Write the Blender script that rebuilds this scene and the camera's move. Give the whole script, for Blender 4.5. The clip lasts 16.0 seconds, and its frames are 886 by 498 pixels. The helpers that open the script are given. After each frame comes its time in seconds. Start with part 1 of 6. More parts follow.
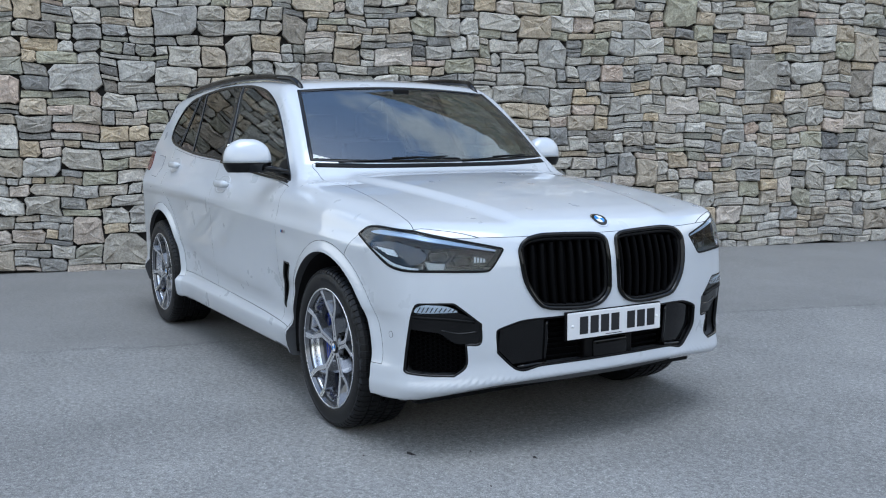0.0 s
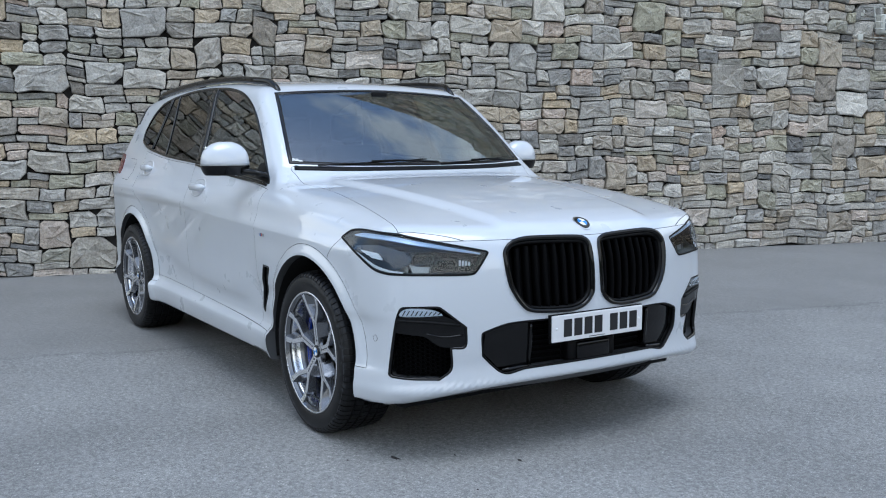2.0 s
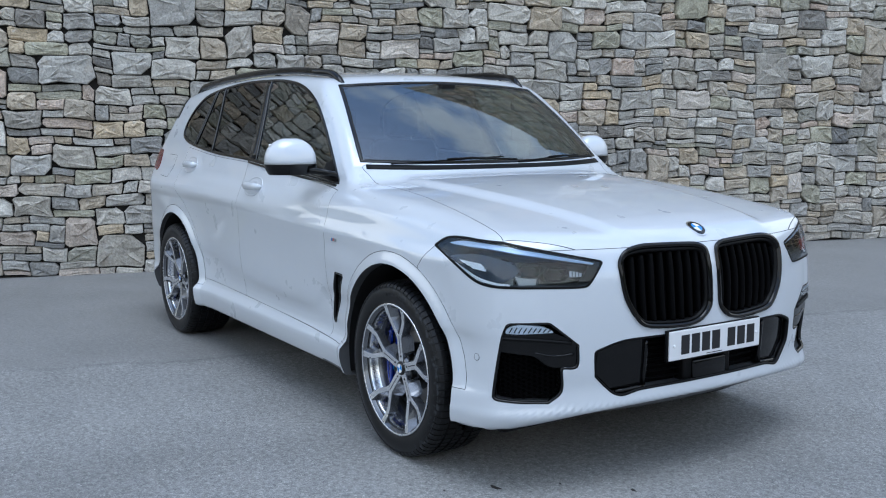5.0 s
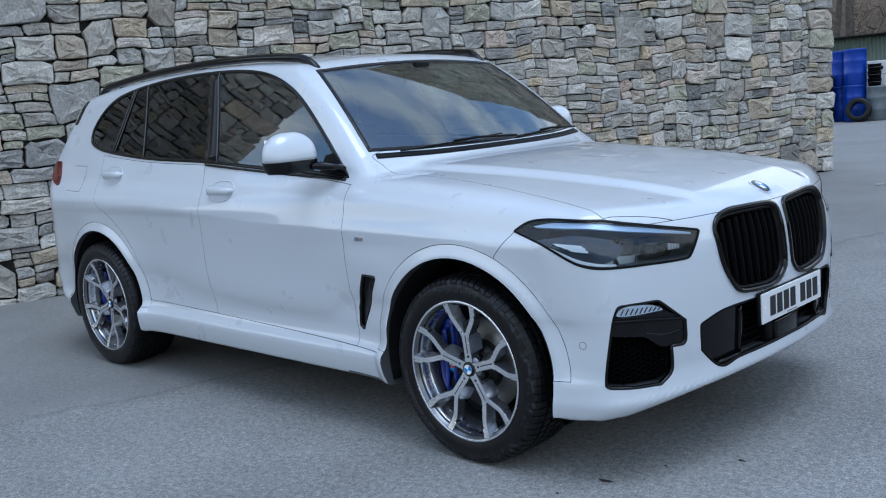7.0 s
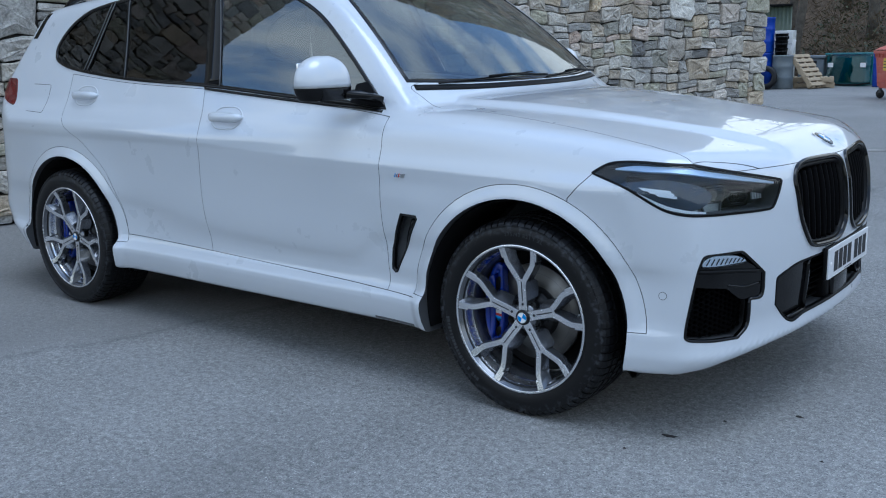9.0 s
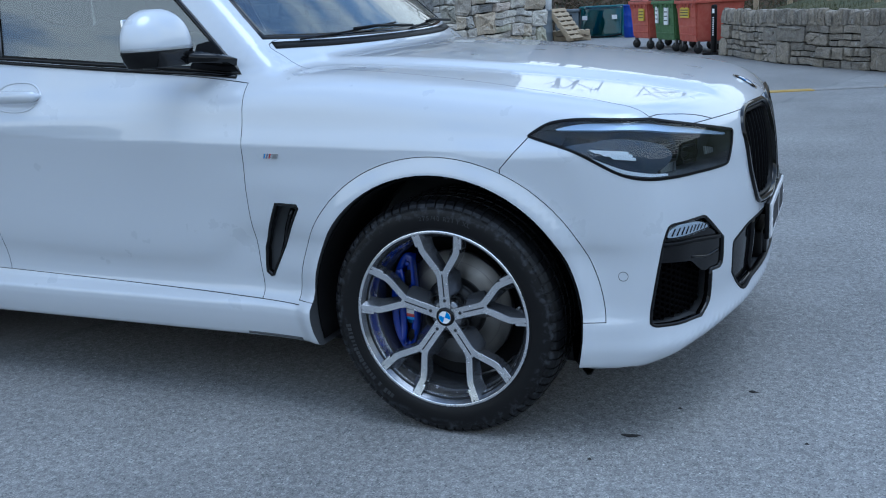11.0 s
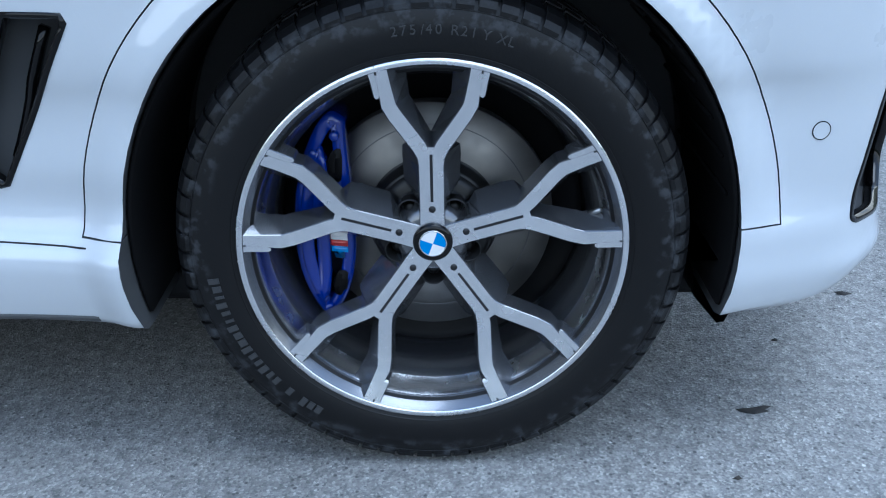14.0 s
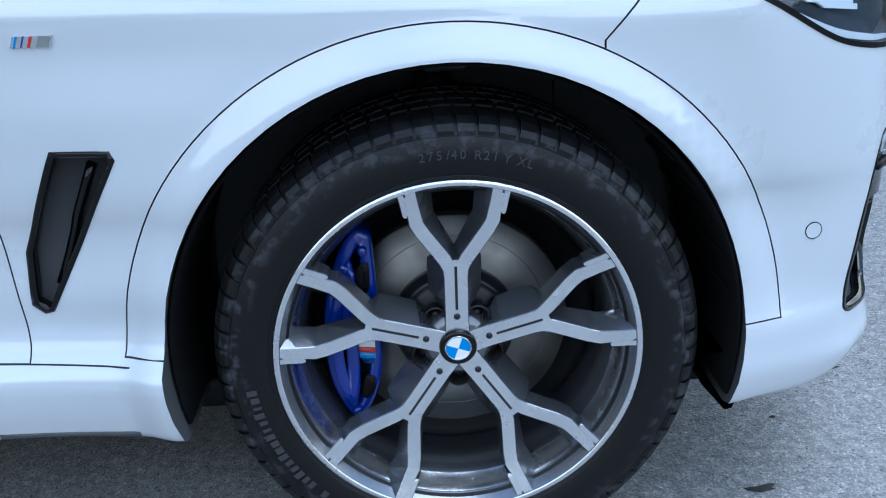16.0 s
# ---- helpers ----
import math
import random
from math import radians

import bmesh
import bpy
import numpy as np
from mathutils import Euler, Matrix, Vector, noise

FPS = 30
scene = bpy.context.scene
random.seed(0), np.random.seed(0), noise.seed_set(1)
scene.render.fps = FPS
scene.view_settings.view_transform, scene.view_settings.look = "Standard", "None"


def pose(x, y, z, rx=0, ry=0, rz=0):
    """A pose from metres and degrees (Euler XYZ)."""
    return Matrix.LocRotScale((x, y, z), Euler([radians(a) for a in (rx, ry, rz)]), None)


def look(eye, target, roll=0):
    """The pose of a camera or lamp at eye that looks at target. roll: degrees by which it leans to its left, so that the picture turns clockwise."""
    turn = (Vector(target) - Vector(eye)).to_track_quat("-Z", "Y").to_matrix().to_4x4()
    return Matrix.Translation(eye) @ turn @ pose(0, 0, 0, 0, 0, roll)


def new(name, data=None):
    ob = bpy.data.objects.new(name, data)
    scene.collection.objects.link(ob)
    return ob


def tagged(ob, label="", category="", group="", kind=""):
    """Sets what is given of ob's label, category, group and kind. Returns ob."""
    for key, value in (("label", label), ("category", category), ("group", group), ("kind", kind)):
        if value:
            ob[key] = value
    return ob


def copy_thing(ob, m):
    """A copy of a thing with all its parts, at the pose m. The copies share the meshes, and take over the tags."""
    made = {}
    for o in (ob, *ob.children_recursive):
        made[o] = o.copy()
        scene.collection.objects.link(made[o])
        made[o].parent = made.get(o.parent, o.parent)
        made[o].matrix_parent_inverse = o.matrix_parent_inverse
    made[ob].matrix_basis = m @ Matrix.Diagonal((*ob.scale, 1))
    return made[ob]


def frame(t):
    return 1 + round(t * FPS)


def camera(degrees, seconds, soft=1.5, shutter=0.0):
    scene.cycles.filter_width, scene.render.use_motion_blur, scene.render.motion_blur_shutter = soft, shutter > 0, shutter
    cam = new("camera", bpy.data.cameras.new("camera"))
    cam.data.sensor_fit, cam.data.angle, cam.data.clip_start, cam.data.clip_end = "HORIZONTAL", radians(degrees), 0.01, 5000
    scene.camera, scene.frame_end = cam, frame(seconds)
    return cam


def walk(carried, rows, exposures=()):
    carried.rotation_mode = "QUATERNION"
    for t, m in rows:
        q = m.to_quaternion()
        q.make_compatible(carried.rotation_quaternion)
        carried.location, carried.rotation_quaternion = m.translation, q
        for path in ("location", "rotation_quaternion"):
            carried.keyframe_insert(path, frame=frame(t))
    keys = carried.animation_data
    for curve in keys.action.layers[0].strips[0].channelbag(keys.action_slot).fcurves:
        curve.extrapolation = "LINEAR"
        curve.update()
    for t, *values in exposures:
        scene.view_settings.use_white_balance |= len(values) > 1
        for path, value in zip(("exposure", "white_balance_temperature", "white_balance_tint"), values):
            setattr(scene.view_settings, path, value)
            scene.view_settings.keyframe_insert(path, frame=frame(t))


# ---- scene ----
cam = camera(50.0, 16.0, 1.1)
PATH = [
    (0, (4.028, -2.726, 1.356), (2.319, -1.715, 1.117), -0.2),
    (0.5, (4.021, -2.734, 1.354), (2.318, -1.715, 1.105), -0.5),
    (1, (4.004, -2.754, 1.354), (2.309, -1.718, 1.118), 0.1),
    (1.5, (3.987, -2.779, 1.355), (2.308, -1.718, 1.116), -0.1),
    (2, (3.974, -2.795, 1.354), (2.305, -1.719, 1.122), -0.1),
    (2.5, (3.968, -2.812, 1.359), (2.295, -1.741, 1.129), -0.1),
    (3, (3.951, -2.841, 1.366), (2.292, -1.751, 1.123), -0.1),
    (3.5, (3.894, -2.845, 1.369), (2.226, -1.771, 1.11), -0.9),
    (4, (3.744, -2.82, 1.38), (2.085, -1.732, 1.128), -1.2),
    (4.5, (3.585, -2.839, 1.385), (1.896, -1.804, 1.11), -1.8),
    (4.7, (3.529, -2.873, 1.386), (1.846, -1.825, 1.126), -1.1),
    (6.8, (2.61, -3.463, 1.409), (1.166, -2.11, 1.122), -3.6),
    (7, (2.515, -3.548, 1.412), (1.12, -2.148, 1.107), -4.8),
    (7.5, (2.274, -3.66, 1.396), (0.901, -2.239, 1.089), -4.2),
    (8, (2.09, -3.748, 1.403), (0.729, -2.314, 1.097), -3.7),
    (8.2, (2.029, -3.8, 1.395), (0.697, -2.344, 1.07), -2.9),
    (10.3, (1.543, -3.796, 1.354), (0.514, -2.149, 0.875), -3.8),
    (10.5, (1.437, -3.692, 1.349), (0.448, -2.01, 0.908), -3.9),
    (11, (1.13, -3.484, 1.312), (0.349, -1.714, 0.806), -3.4),
    (11.5, (0.84, -3.262, 1.308), (0.236, -1.465, 0.67), -3.2),
    (12, (0.582, -2.964, 1.284), (0.082, -1.137, 0.643), -3.9),
    (12.5, (0.299, -2.716, 1.24), (0.088, -0.836, 0.592), -4.1),
    (13, (0.167, -2.457, 1.174), (0.07, -0.592, 0.458), -3.0),
    (13.5, (0.09, -2.289, 1.042), (0.017, -0.465, 0.224), -3.2),
    (14, (0.024, -2.217, 0.945), (0.011, -0.401, 0.108), -0.9),
    (14.5, (0.009, -2.191, 0.889), (0.036, -0.373, 0.056), -0.5),
    (15, (0.009, -2.186, 0.879), (0.013, -0.365, 0.051), -1.2),
    (15.5, (-0.011, -2.205, 0.941), (-0.001, -0.357, 0.175), -1.4),
    (16, (-0.065, -2.269, 1.046), (0.001, -0.404, 0.326), -2.2),
]
EXPOSURES = [(0.0, .60, 5330, 5), (4.5, .60, 5230, 5), (7.5, .36, 4950, 4), (10.5, .30, 4800, 3), (12.5, .40, 4580, 2), (13.2, .58, 4640, 2), (14.5, 1.05, 4780, 3), (15.2, 1.05, 4780, 3), (16.0, .98, 4780, 3)]
LIFT = Vector((0, 0, .008))
walk(cam, [(t, look(Vector(eye) + LIFT, Vector(target) + LIFT, roll)) for t, eye, target, roll in PATH], EXPOSURES)
# ---- sky, sun, exposure ----
world = bpy.data.worlds.new("sky")
scene.world = world
world.use_nodes = True
_n, _l = world.node_tree.nodes, world.node_tree.links
SUN_UP, SUN_TURN = 74.0, 110.0
_sky = _n.new("ShaderNodeTexSky")
_sky.sky_type, _sky.sun_disc = "NISHITA", False
_sky.sun_elevation, _sky.sun_rotation = radians(SUN_UP), radians(SUN_TURN)
_sky.air_density, _sky.dust_density, _sky.ozone_density = 1.2, 1.5, 2.0
_dir = _n.new("ShaderNodeTexCoord").outputs["Generated"]
_map = _n.new("ShaderNodeMapping")
_map.inputs["Scale"].default_value = (1.0, 1.7, 3.2)
_map.inputs["Rotation"].default_value = (0, 0, .5)
_cloud = _n.new("ShaderNodeTexNoise")
_cloud.inputs["Scale"].default_value, _cloud.inputs["Detail"].default_value, _cloud.inputs["Roughness"].default_value = 2.0, 7, .56
_cover = _n.new("ShaderNodeValToRGB")
_cover.color_ramp.elements[0].position, _cover.color_ramp.elements[1].position = .43, .56
_cover.color_ramp.elements[0].color, _cover.color_ramp.elements[1].color = (.10, .10, .10, 1), (1, 1, 1, 1)
_xyz = _n.new("ShaderNodeSeparateXYZ")
_high = _n.new("ShaderNodeValToRGB")
for _p, _c in ((0.0, (8.6, 7.5, 6.0)), (.40, (11.5, 10.4, 8.8)), (.72, (8.6, 8.4, 8.1)), (1.0, (4.4, 4.7, 5.2))):
    _e = _high.color_ramp.elements[0 if _p == 0 else 1] if _p in (0.0, 1.0) else _high.color_ramp.elements.new(_p)
    _e.position, _e.color = _p, (*_c, 1)
_tint = _n.new("ShaderNodeMix")
_tint.data_type = "RGBA"
_bg = _n["Background"]
_bg.inputs["Strength"].default_value = 0.15
_l.new(_dir, _map.inputs[0])
_l.new(_map.outputs[0], _cloud.inputs["Vector"])
_bank = _n.new("ShaderNodeMath")
_bank.operation = "MULTIPLY_ADD"
_bank.inputs[1].default_value, _bank.inputs[2].default_value = -.26, .175
_sum = _n.new("ShaderNodeMath")
_l.new(_xyz.outputs["Z"], _bank.inputs[0])
_l.new(_bank.outputs[0], _sum.inputs[0])
_l.new(_cloud.outputs["Fac"], _sum.inputs[1])
_l.new(_sum.outputs[0], _cover.inputs[0])
_l.new(_cover.outputs[0], _tint.inputs[0])
_l.new(_sky.outputs[0], _tint.inputs[6])
_l.new(_dir, _xyz.inputs[0])
_l.new(_xyz.outputs["Z"], _high.inputs[0])
_l.new(_high.outputs[0], _tint.inputs[7])
_l.new(_tint.outputs[2], _bg.inputs[0])
sun = new("sun", bpy.data.lights.new("sun", "SUN"))
sun.data.energy, sun.data.angle, sun.data.color = .95, radians(40), (1.0, .94, .87)
_a, _e = radians(SUN_TURN), radians(SUN_UP)
sun.matrix_world = look((0, 0, 30), (-30 * math.sin(_a) * math.cos(_e), -30 * math.cos(_a) * math.cos(_e), 30 - 30 * math.sin(_e)))
# ---- materials ----
def material(name, colour, rough=.5, metal=0.0, coat=0.0, spec=.5):
    m = bpy.data.materials.new(name)
    m.use_nodes = True
    b = m.node_tree.nodes["Principled BSDF"]
    b.inputs["Base Color"].default_value = (*colour, 1)
    b.inputs["Roughness"].default_value = rough
    b.inputs["Metallic"].default_value = metal
    b.inputs["Coat Weight"].default_value = coat
    b.inputs["Coat Roughness"].default_value = .015
    b.inputs["Specular IOR Level"].default_value = spec
    return m


def add(m, kind, **inputs):
    """A node with its inputs set: a value, or another node's output."""
    n = m.node_tree.nodes.new("ShaderNode" + kind)
    for k, v in inputs.items():
        sock = n.inputs[int(k[1:])] if k[0] == "i" and k[1:].isdigit() else n.inputs[k.replace("_", " ")]
        if isinstance(v, bpy.types.NodeSocket):
            m.node_tree.links.new(v, sock)
        else:
            sock.default_value = v
    return n


def ramp(m, fac, *stops):
    n = add(m, "ValToRGB", Fac=fac)
    e = n.color_ramp.elements
    while len(e) < len(stops):
        e.new(.5)
    for el, (p, c) in zip(e, stops):
        el.position, el.color = p, (*c, 1) if len(c) == 3 else c
    return n.outputs[0]


def mix(m, fac, a, b, mode="MIX"):
    n = m.node_tree.nodes.new("ShaderNodeMix")
    n.data_type, n.blend_type = "RGBA", mode
    for i, v in ((0, fac), (6, a), (7, b)):
        if isinstance(v, bpy.types.NodeSocket):
            m.node_tree.links.new(v, n.inputs[i])
        else:
            n.inputs[i].default_value = v if i == 0 or len(v) == 4 else (*v, 1)
    return n.outputs[2]


def place(m, scale=1.0, which="Object"):
    t = m.node_tree.nodes.new("ShaderNodeTexCoord")
    n = add(m, "Mapping", Vector=t.outputs[which])
    n.inputs["Scale"].default_value = (scale,) * 3 if not isinstance(scale, tuple) else scale
    return n.outputs[0]


def noisy(m, vec, scale, detail=4, rough=.55):
    return add(m, "TexNoise", Vector=vec, Scale=scale, Detail=detail, Roughness=rough).outputs["Fac"]


def bump(m, height, strength, distance):
    n = add(m, "Bump", Height=height, Strength=strength, Distance=distance)
    m.node_tree.links.new(n.outputs[0], m.node_tree.nodes["Principled BSDF"].inputs["Normal"])


def feed(m, socket, value):
    m.node_tree.links.new(value, m.node_tree.nodes["Principled BSDF"].inputs[socket])


def bsdf_paint():
    m = material("pearl white paint", (.56, .575, .60), .32, 0, 1.0)
    v = place(m)
    feed(m, "Base Color", mix(m, noisy(m, v, 900, 2), (.53, .555, .595), (.585, .61, .645)))
    feed(m, "Roughness", ramp(m, noisy(m, v, 6, 5), (.3, (.26,) * 3), (.75, (.40,) * 3)))
    feed(m, "Coat Roughness", ramp(m, noisy(m, v, 3, 6), (.35, (.004,) * 3), (.8, (.016,) * 3)))
    m.node_tree.nodes["Principled BSDF"].inputs["Coat IOR"].default_value = 1.65
    return m


def bsdf_glass(name, tint, gloss_at_right_angles=.04):
    """A tinted pane: clear to look through, with a gloss that grows towards the edge, alike on both its faces."""
    m = bpy.data.materials.new(name)
    m.use_nodes = True
    t = m.node_tree
    t.nodes.remove(t.nodes["Principled BSDF"])
    clear = add(m, "BsdfTransparent", Color=(*tint, 1))
    gloss = add(m, "BsdfGlossy", Color=(1, 1, 1, 1), Roughness=.002)
    slant = add(m, "Math", i0=add(m, "LayerWeight", Blend=.5).outputs["Facing"], i1=5.0)
    slant.operation = "POWER"
    share = add(m, "Math", i0=slant.outputs[0], i1=1 - gloss_at_right_angles, i2=gloss_at_right_angles)
    share.operation = "MULTIPLY_ADD"
    mixed = add(m, "MixShader", Fac=share.outputs[0], i1=clear.outputs[0], i2=gloss.outputs[0])
    t.links.new(mixed.outputs[0], t.nodes["Material Output"].inputs[0])
    return m


PAINT = bsdf_paint()
DARK = material("dark cabin lining", (.012, .012, .013), .8)
LINER = material("black felt wheel liner", (.005, .005, .0055), .95, 0, 0, .1)
GLOSS_BLACK = material("gloss black trim", (.003, .003, .0035), .07, 0, .05, .3)
SATIN_BLACK = material("satin black plastic", (.004, .004, .0045), .45, 0, 0, .14)
GREY_PLASTIC = material("grey plastic", (.09, .092, .096), .6)
MATT_BLACK = material("dull black plastic", (.0025, .0025, .003), .7, 0, 0, .05)
CHROME = material("bright chrome", (.75, .76, .78), .10, 1.0)
SILVER = material("matt silver", (.45, .46, .47), .35, 1.0)
GLASS_SCREEN = bsdf_glass("windscreen glass", (.70, .74, .73), .13)
GLASS_FRONT = bsdf_glass("door glass", (.58, .63, .62), .14)
GLASS_PRIVACY = bsdf_glass("privacy glass", (.20, .21, .22), .05)
GLASS_CLEAR = bsdf_glass("lamp lens", (.90, .93, .96), .022)
RED_LENS = material("red lamp lens", (.10, .002, .004), .08, 0, .3)
PLATE_WHITE = material("white plate plastic", (.70, .70, .71), .3, 0, .3)
INK = material("black ink", (.01, .01, .012), .5)
BLUE = material("deep blue enamel", (.004, .022, .24), .25, 0, .6)
SKY_BLUE = material("light blue enamel", (.02, .22, .62), .25, 0, .5)
RED = material("red enamel", (.45, .015, .015), .3, 0, .5)
WHITE = material("white enamel", (.8, .8, .8), .3)


def bsdf_rubber():
    m = material("tyre rubber", (.014, .014, .015), .55, 0, 0, .28)
    v = place(m)
    flat = add(m, "VectorMath", i0=v, i1=(1, 0, 1))
    flat.operation = "MULTIPLY"
    out = add(m, "VectorMath", i0=flat.outputs[0])
    out.operation = "LENGTH"
    band = ramp(m, out.outputs["Value"], (.322, (0,) * 3), (.338, (1,) * 3), (.357, (1,) * 3), (.366, (.15,) * 3))
    # dust blotches, their tone raised towards blue grey to add sheen
    dust_sheen = mix(m, 1.0, band, ramp(m, noisy(m, v, 42, 5, .55), (.50, (0,) * 3), (.62, (1,) * 3)), "MULTIPLY")
    feed(m, "Base Color", mix(m, dust_sheen, (.0048, .0048, .0055), (.036, .038, .043)))
    feed(m, "Roughness", ramp(m, dust_sheen, (0, (.42,) * 3), (1, (.66,) * 3)))
    bump(m, noisy(m, v, 160, 3), .12, .002)
    return m


def bsdf_machined():
    m = material("machined bare alloy", (.86, .87, .90), .24, 1.0)
    v = place(m)
    feed(m, "Roughness", ramp(m, noisy(m, v, 25, 3), (.3, (.20,) * 3), (.7, (.29,) * 3)))
    m.node_tree.nodes["Principled BSDF"].inputs["Anisotropic"].default_value = .6
    m.node_tree.nodes["Principled BSDF"].inputs["Anisotropic Rotation"].default_value = .25
    turned = m.node_tree.nodes.new("ShaderNodeTangent")
    turned.direction_type, turned.axis = "RADIAL", "Y"
    feed(m, "Tangent", turned.outputs[0])
    return m


def bsdf_disc():
    m = material("swept iron", (.22, .212, .20), .48, 1.0)
    v = place(m)
    feed(m, "Roughness", ramp(m, noisy(m, v, 40, 4), (.3, (.40,) * 3), (.7, (.58,) * 3)))
    return m


RUBBER = bsdf_rubber()
MACHINED = bsdf_machined()
GUNMETAL = material("dark grey wheel paint", (.165, .17, .185), .26, .8, .5)
DISC = bsdf_disc()
STEEL = material("dull steel", (.15, .15, .155), .45, 1.0)
TYRE_MARK = material("dusty rubber lettering", (.045, .046, .048), .7, 0, 0, .2)
# grey on panel cut faces: the gaps' shade put into the colour
SEAM = material("shadowed panel gap", (.05, .052, .056), .8)
BOLT = material("black bolt", (.02, .02, .021), .35, .6)


def bsdf_asphalt():
    """Worn tarmac with pale chips; a smoother, darker strip runs along the tall wall and meets the rest in a rough joint."""
    m = material("worn tarmac", (.1, .1, .1), .85, 0, 0, .35)
    v = place(m)
    stones = add(m, "TexVoronoi", Vector=v, Scale=230.0)
    fine = noisy(m, v, 480, 3)
    chips = ramp(m, stones.outputs["Color"], (.15, (.17, .17, .17)), (.70, (.33, .325, .31)), (.96, (.52, .51, .485)))
    base = mix(m, ramp(m, fine, (.40, (0,) * 3), (.8, (.8,) * 3)), chips, (.27, .266, .256))
    pale = mix(m, ramp(m, noisy(m, v, 1.7, 7, .65), (.45, (0,) * 3), (.75, (.35,) * 3)), base, (.36, .357, .35))
    worn = ramp(m, noisy(m, v, .55, 6, .6), (.36, (.68,) * 3), (.62, (.94,) * 3))
    tone = mix(m, 1.0, pale, worn, "MULTIPLY")
    tone = mix(m, .7, tone, ramp(m, noisy(m, v, 38, 5, .72), (.28, (.42,) * 3), (.5, (1.0,) * 3), (.70, (1.55,) * 3)), "MULTIPLY")
    pits = add(m, "TexVoronoi", Vector=v, Scale=55.0)
    tone = mix(m, ramp(m, pits.outputs["Distance"], (.11, (.8,) * 3), (.22, (0,) * 3)), tone, (.07, .07, .072))
    # the joint: distance from a line that runs beside the wall's foot
    apart = add(m, "VectorMath", i0=v, i1=(.963, -.270, 0))
    apart.operation = "DOT_PRODUCT"
    wavy = add(m, "Math", i0=noisy(m, v, 2.2, 5, .65), i1=.30, i2=1.60)
    wavy.operation = "MULTIPLY_ADD"
    past = add(m, "Math", i0=apart.outputs["Value"], i1=wavy.outputs[0])
    past.operation = "ADD"
    scaled = add(m, "Math", i0=past.outputs[0], i1=.5, i2=.5)
    scaled.operation = "MULTIPLY_ADD"
    strip_tone = mix(m, .55, mix(m, .5, tone, (.205, .200, .192)), ramp(m, noisy(m, v, 90, 4, .65), (.3, (.75,) * 3), (.7, (1.15,) * 3)), "MULTIPLY")
    tone = mix(m, ramp(m, scaled.outputs[0], (.44, (1,) * 3), (.505, (0,) * 3)), tone, strip_tone)
    seam = ramp(m, scaled.outputs[0], (.470, (0,) * 3), (.492, (.45,) * 3), (.520, (0,) * 3))
    tone = mix(m, mix(m, 1.0, seam, ramp(m, noisy(m, v, 5, 4, .6), (.38, (.2,) * 3), (.6, (1,) * 3)), "MULTIPLY"), tone, (.085, .085, .088))
    speck = add(m, "TexVoronoi", Vector=v, Scale=15.0)
    tone = mix(m, ramp(m, speck.outputs["Distance"], (.035, (1,) * 3), (.055, (0,) * 3)), tone, (.62, .61, .59))
    feed(m, "Base Color", tone)
    feed(m, "Roughness", ramp(m, fine, (.3, (.66,) * 3), (.7, (.92,) * 3)))
    bump(m, mix(m, .5, stones.outputs["Distance"], fine), .7, .006)
    return m


def bsdf_stone(name, colours, moss=0.0):
    """Rubble: each stone takes its own tone, with grain, pale lichen and dark weather stains."""
    m = material(name, (.3, .3, .3), .9)
    v = place(m)
    own = m.node_tree.nodes.new("ShaderNodeNewGeometry").outputs["Random Per Island"]
    one = m.node_tree.nodes.new("ShaderNodeObjectInfo").outputs["Random"]
    pick = add(m, "Math", i0=own, i1=one)
    pick.operation = "ADD"
    frac = add(m, "Math", i0=pick.outputs[0], i1=1.0)
    frac.operation = "MODULO"
    step = 1.0 / len(colours)
    tone = ramp(m, frac.outputs[0], *[(i * step, c) for i, c in enumerate(colours)])
    grain = noisy(m, v, 48, 8, .72)
    tone = mix(m, .9, tone, ramp(m, grain, (.28, (.42, .41, .40)), (.5, (.98,) * 3), (.75, (1.55, 1.54, 1.50))), "MULTIPLY")
    tone = mix(m, .7, tone, ramp(m, noisy(m, v, 7, 6, .65), (.3, (.62, .60, .58)), (.7, (1.28, 1.27, 1.25))), "MULTIPLY")
    # pale lichen, rusty and dark weather stains
    tone = mix(m, ramp(m, noisy(m, v, 13, 7, .72), (.57, (0,) * 3), (.72, (.6,) * 3)), tone, (.62, .61, .58))
    tone = mix(m, ramp(m, noisy(m, v, 4.3, 6, .7), (.60, (0,) * 3), (.76, (.5,) * 3)), tone, (.30, .23, .15))
    tone = mix(m, ramp(m, noisy(m, v, 2.3, 6, .7), (.58, (0,) * 3), (.76, (.50 + moss,) * 3)), tone, (.13, .128, .115))
    feed(m, "Base Color", tone)
    bump(m, mix(m, .5, grain, noisy(m, v, 16, 6, .65)), 1.0, .014)
    return m


ASPHALT = bsdf_asphalt()
STONE = bsdf_stone("grey rubble stone", [(.45, .43, .385), (.29, .285, .272), (.54, .515, .46), (.37, .345, .295), (.62, .60, .55), (.17, .17, .168), (.46, .39, .29), (.38, .37, .345), (.52, .43, .30), (.31, .292, .26), (.50, .48, .43), (.48, .385, .315), (.57, .55, .50), (.24, .238, .23), (.39, .375, .29)])
MORTAR = material("dark earth in the joints", (.026, .024, .022), .95)


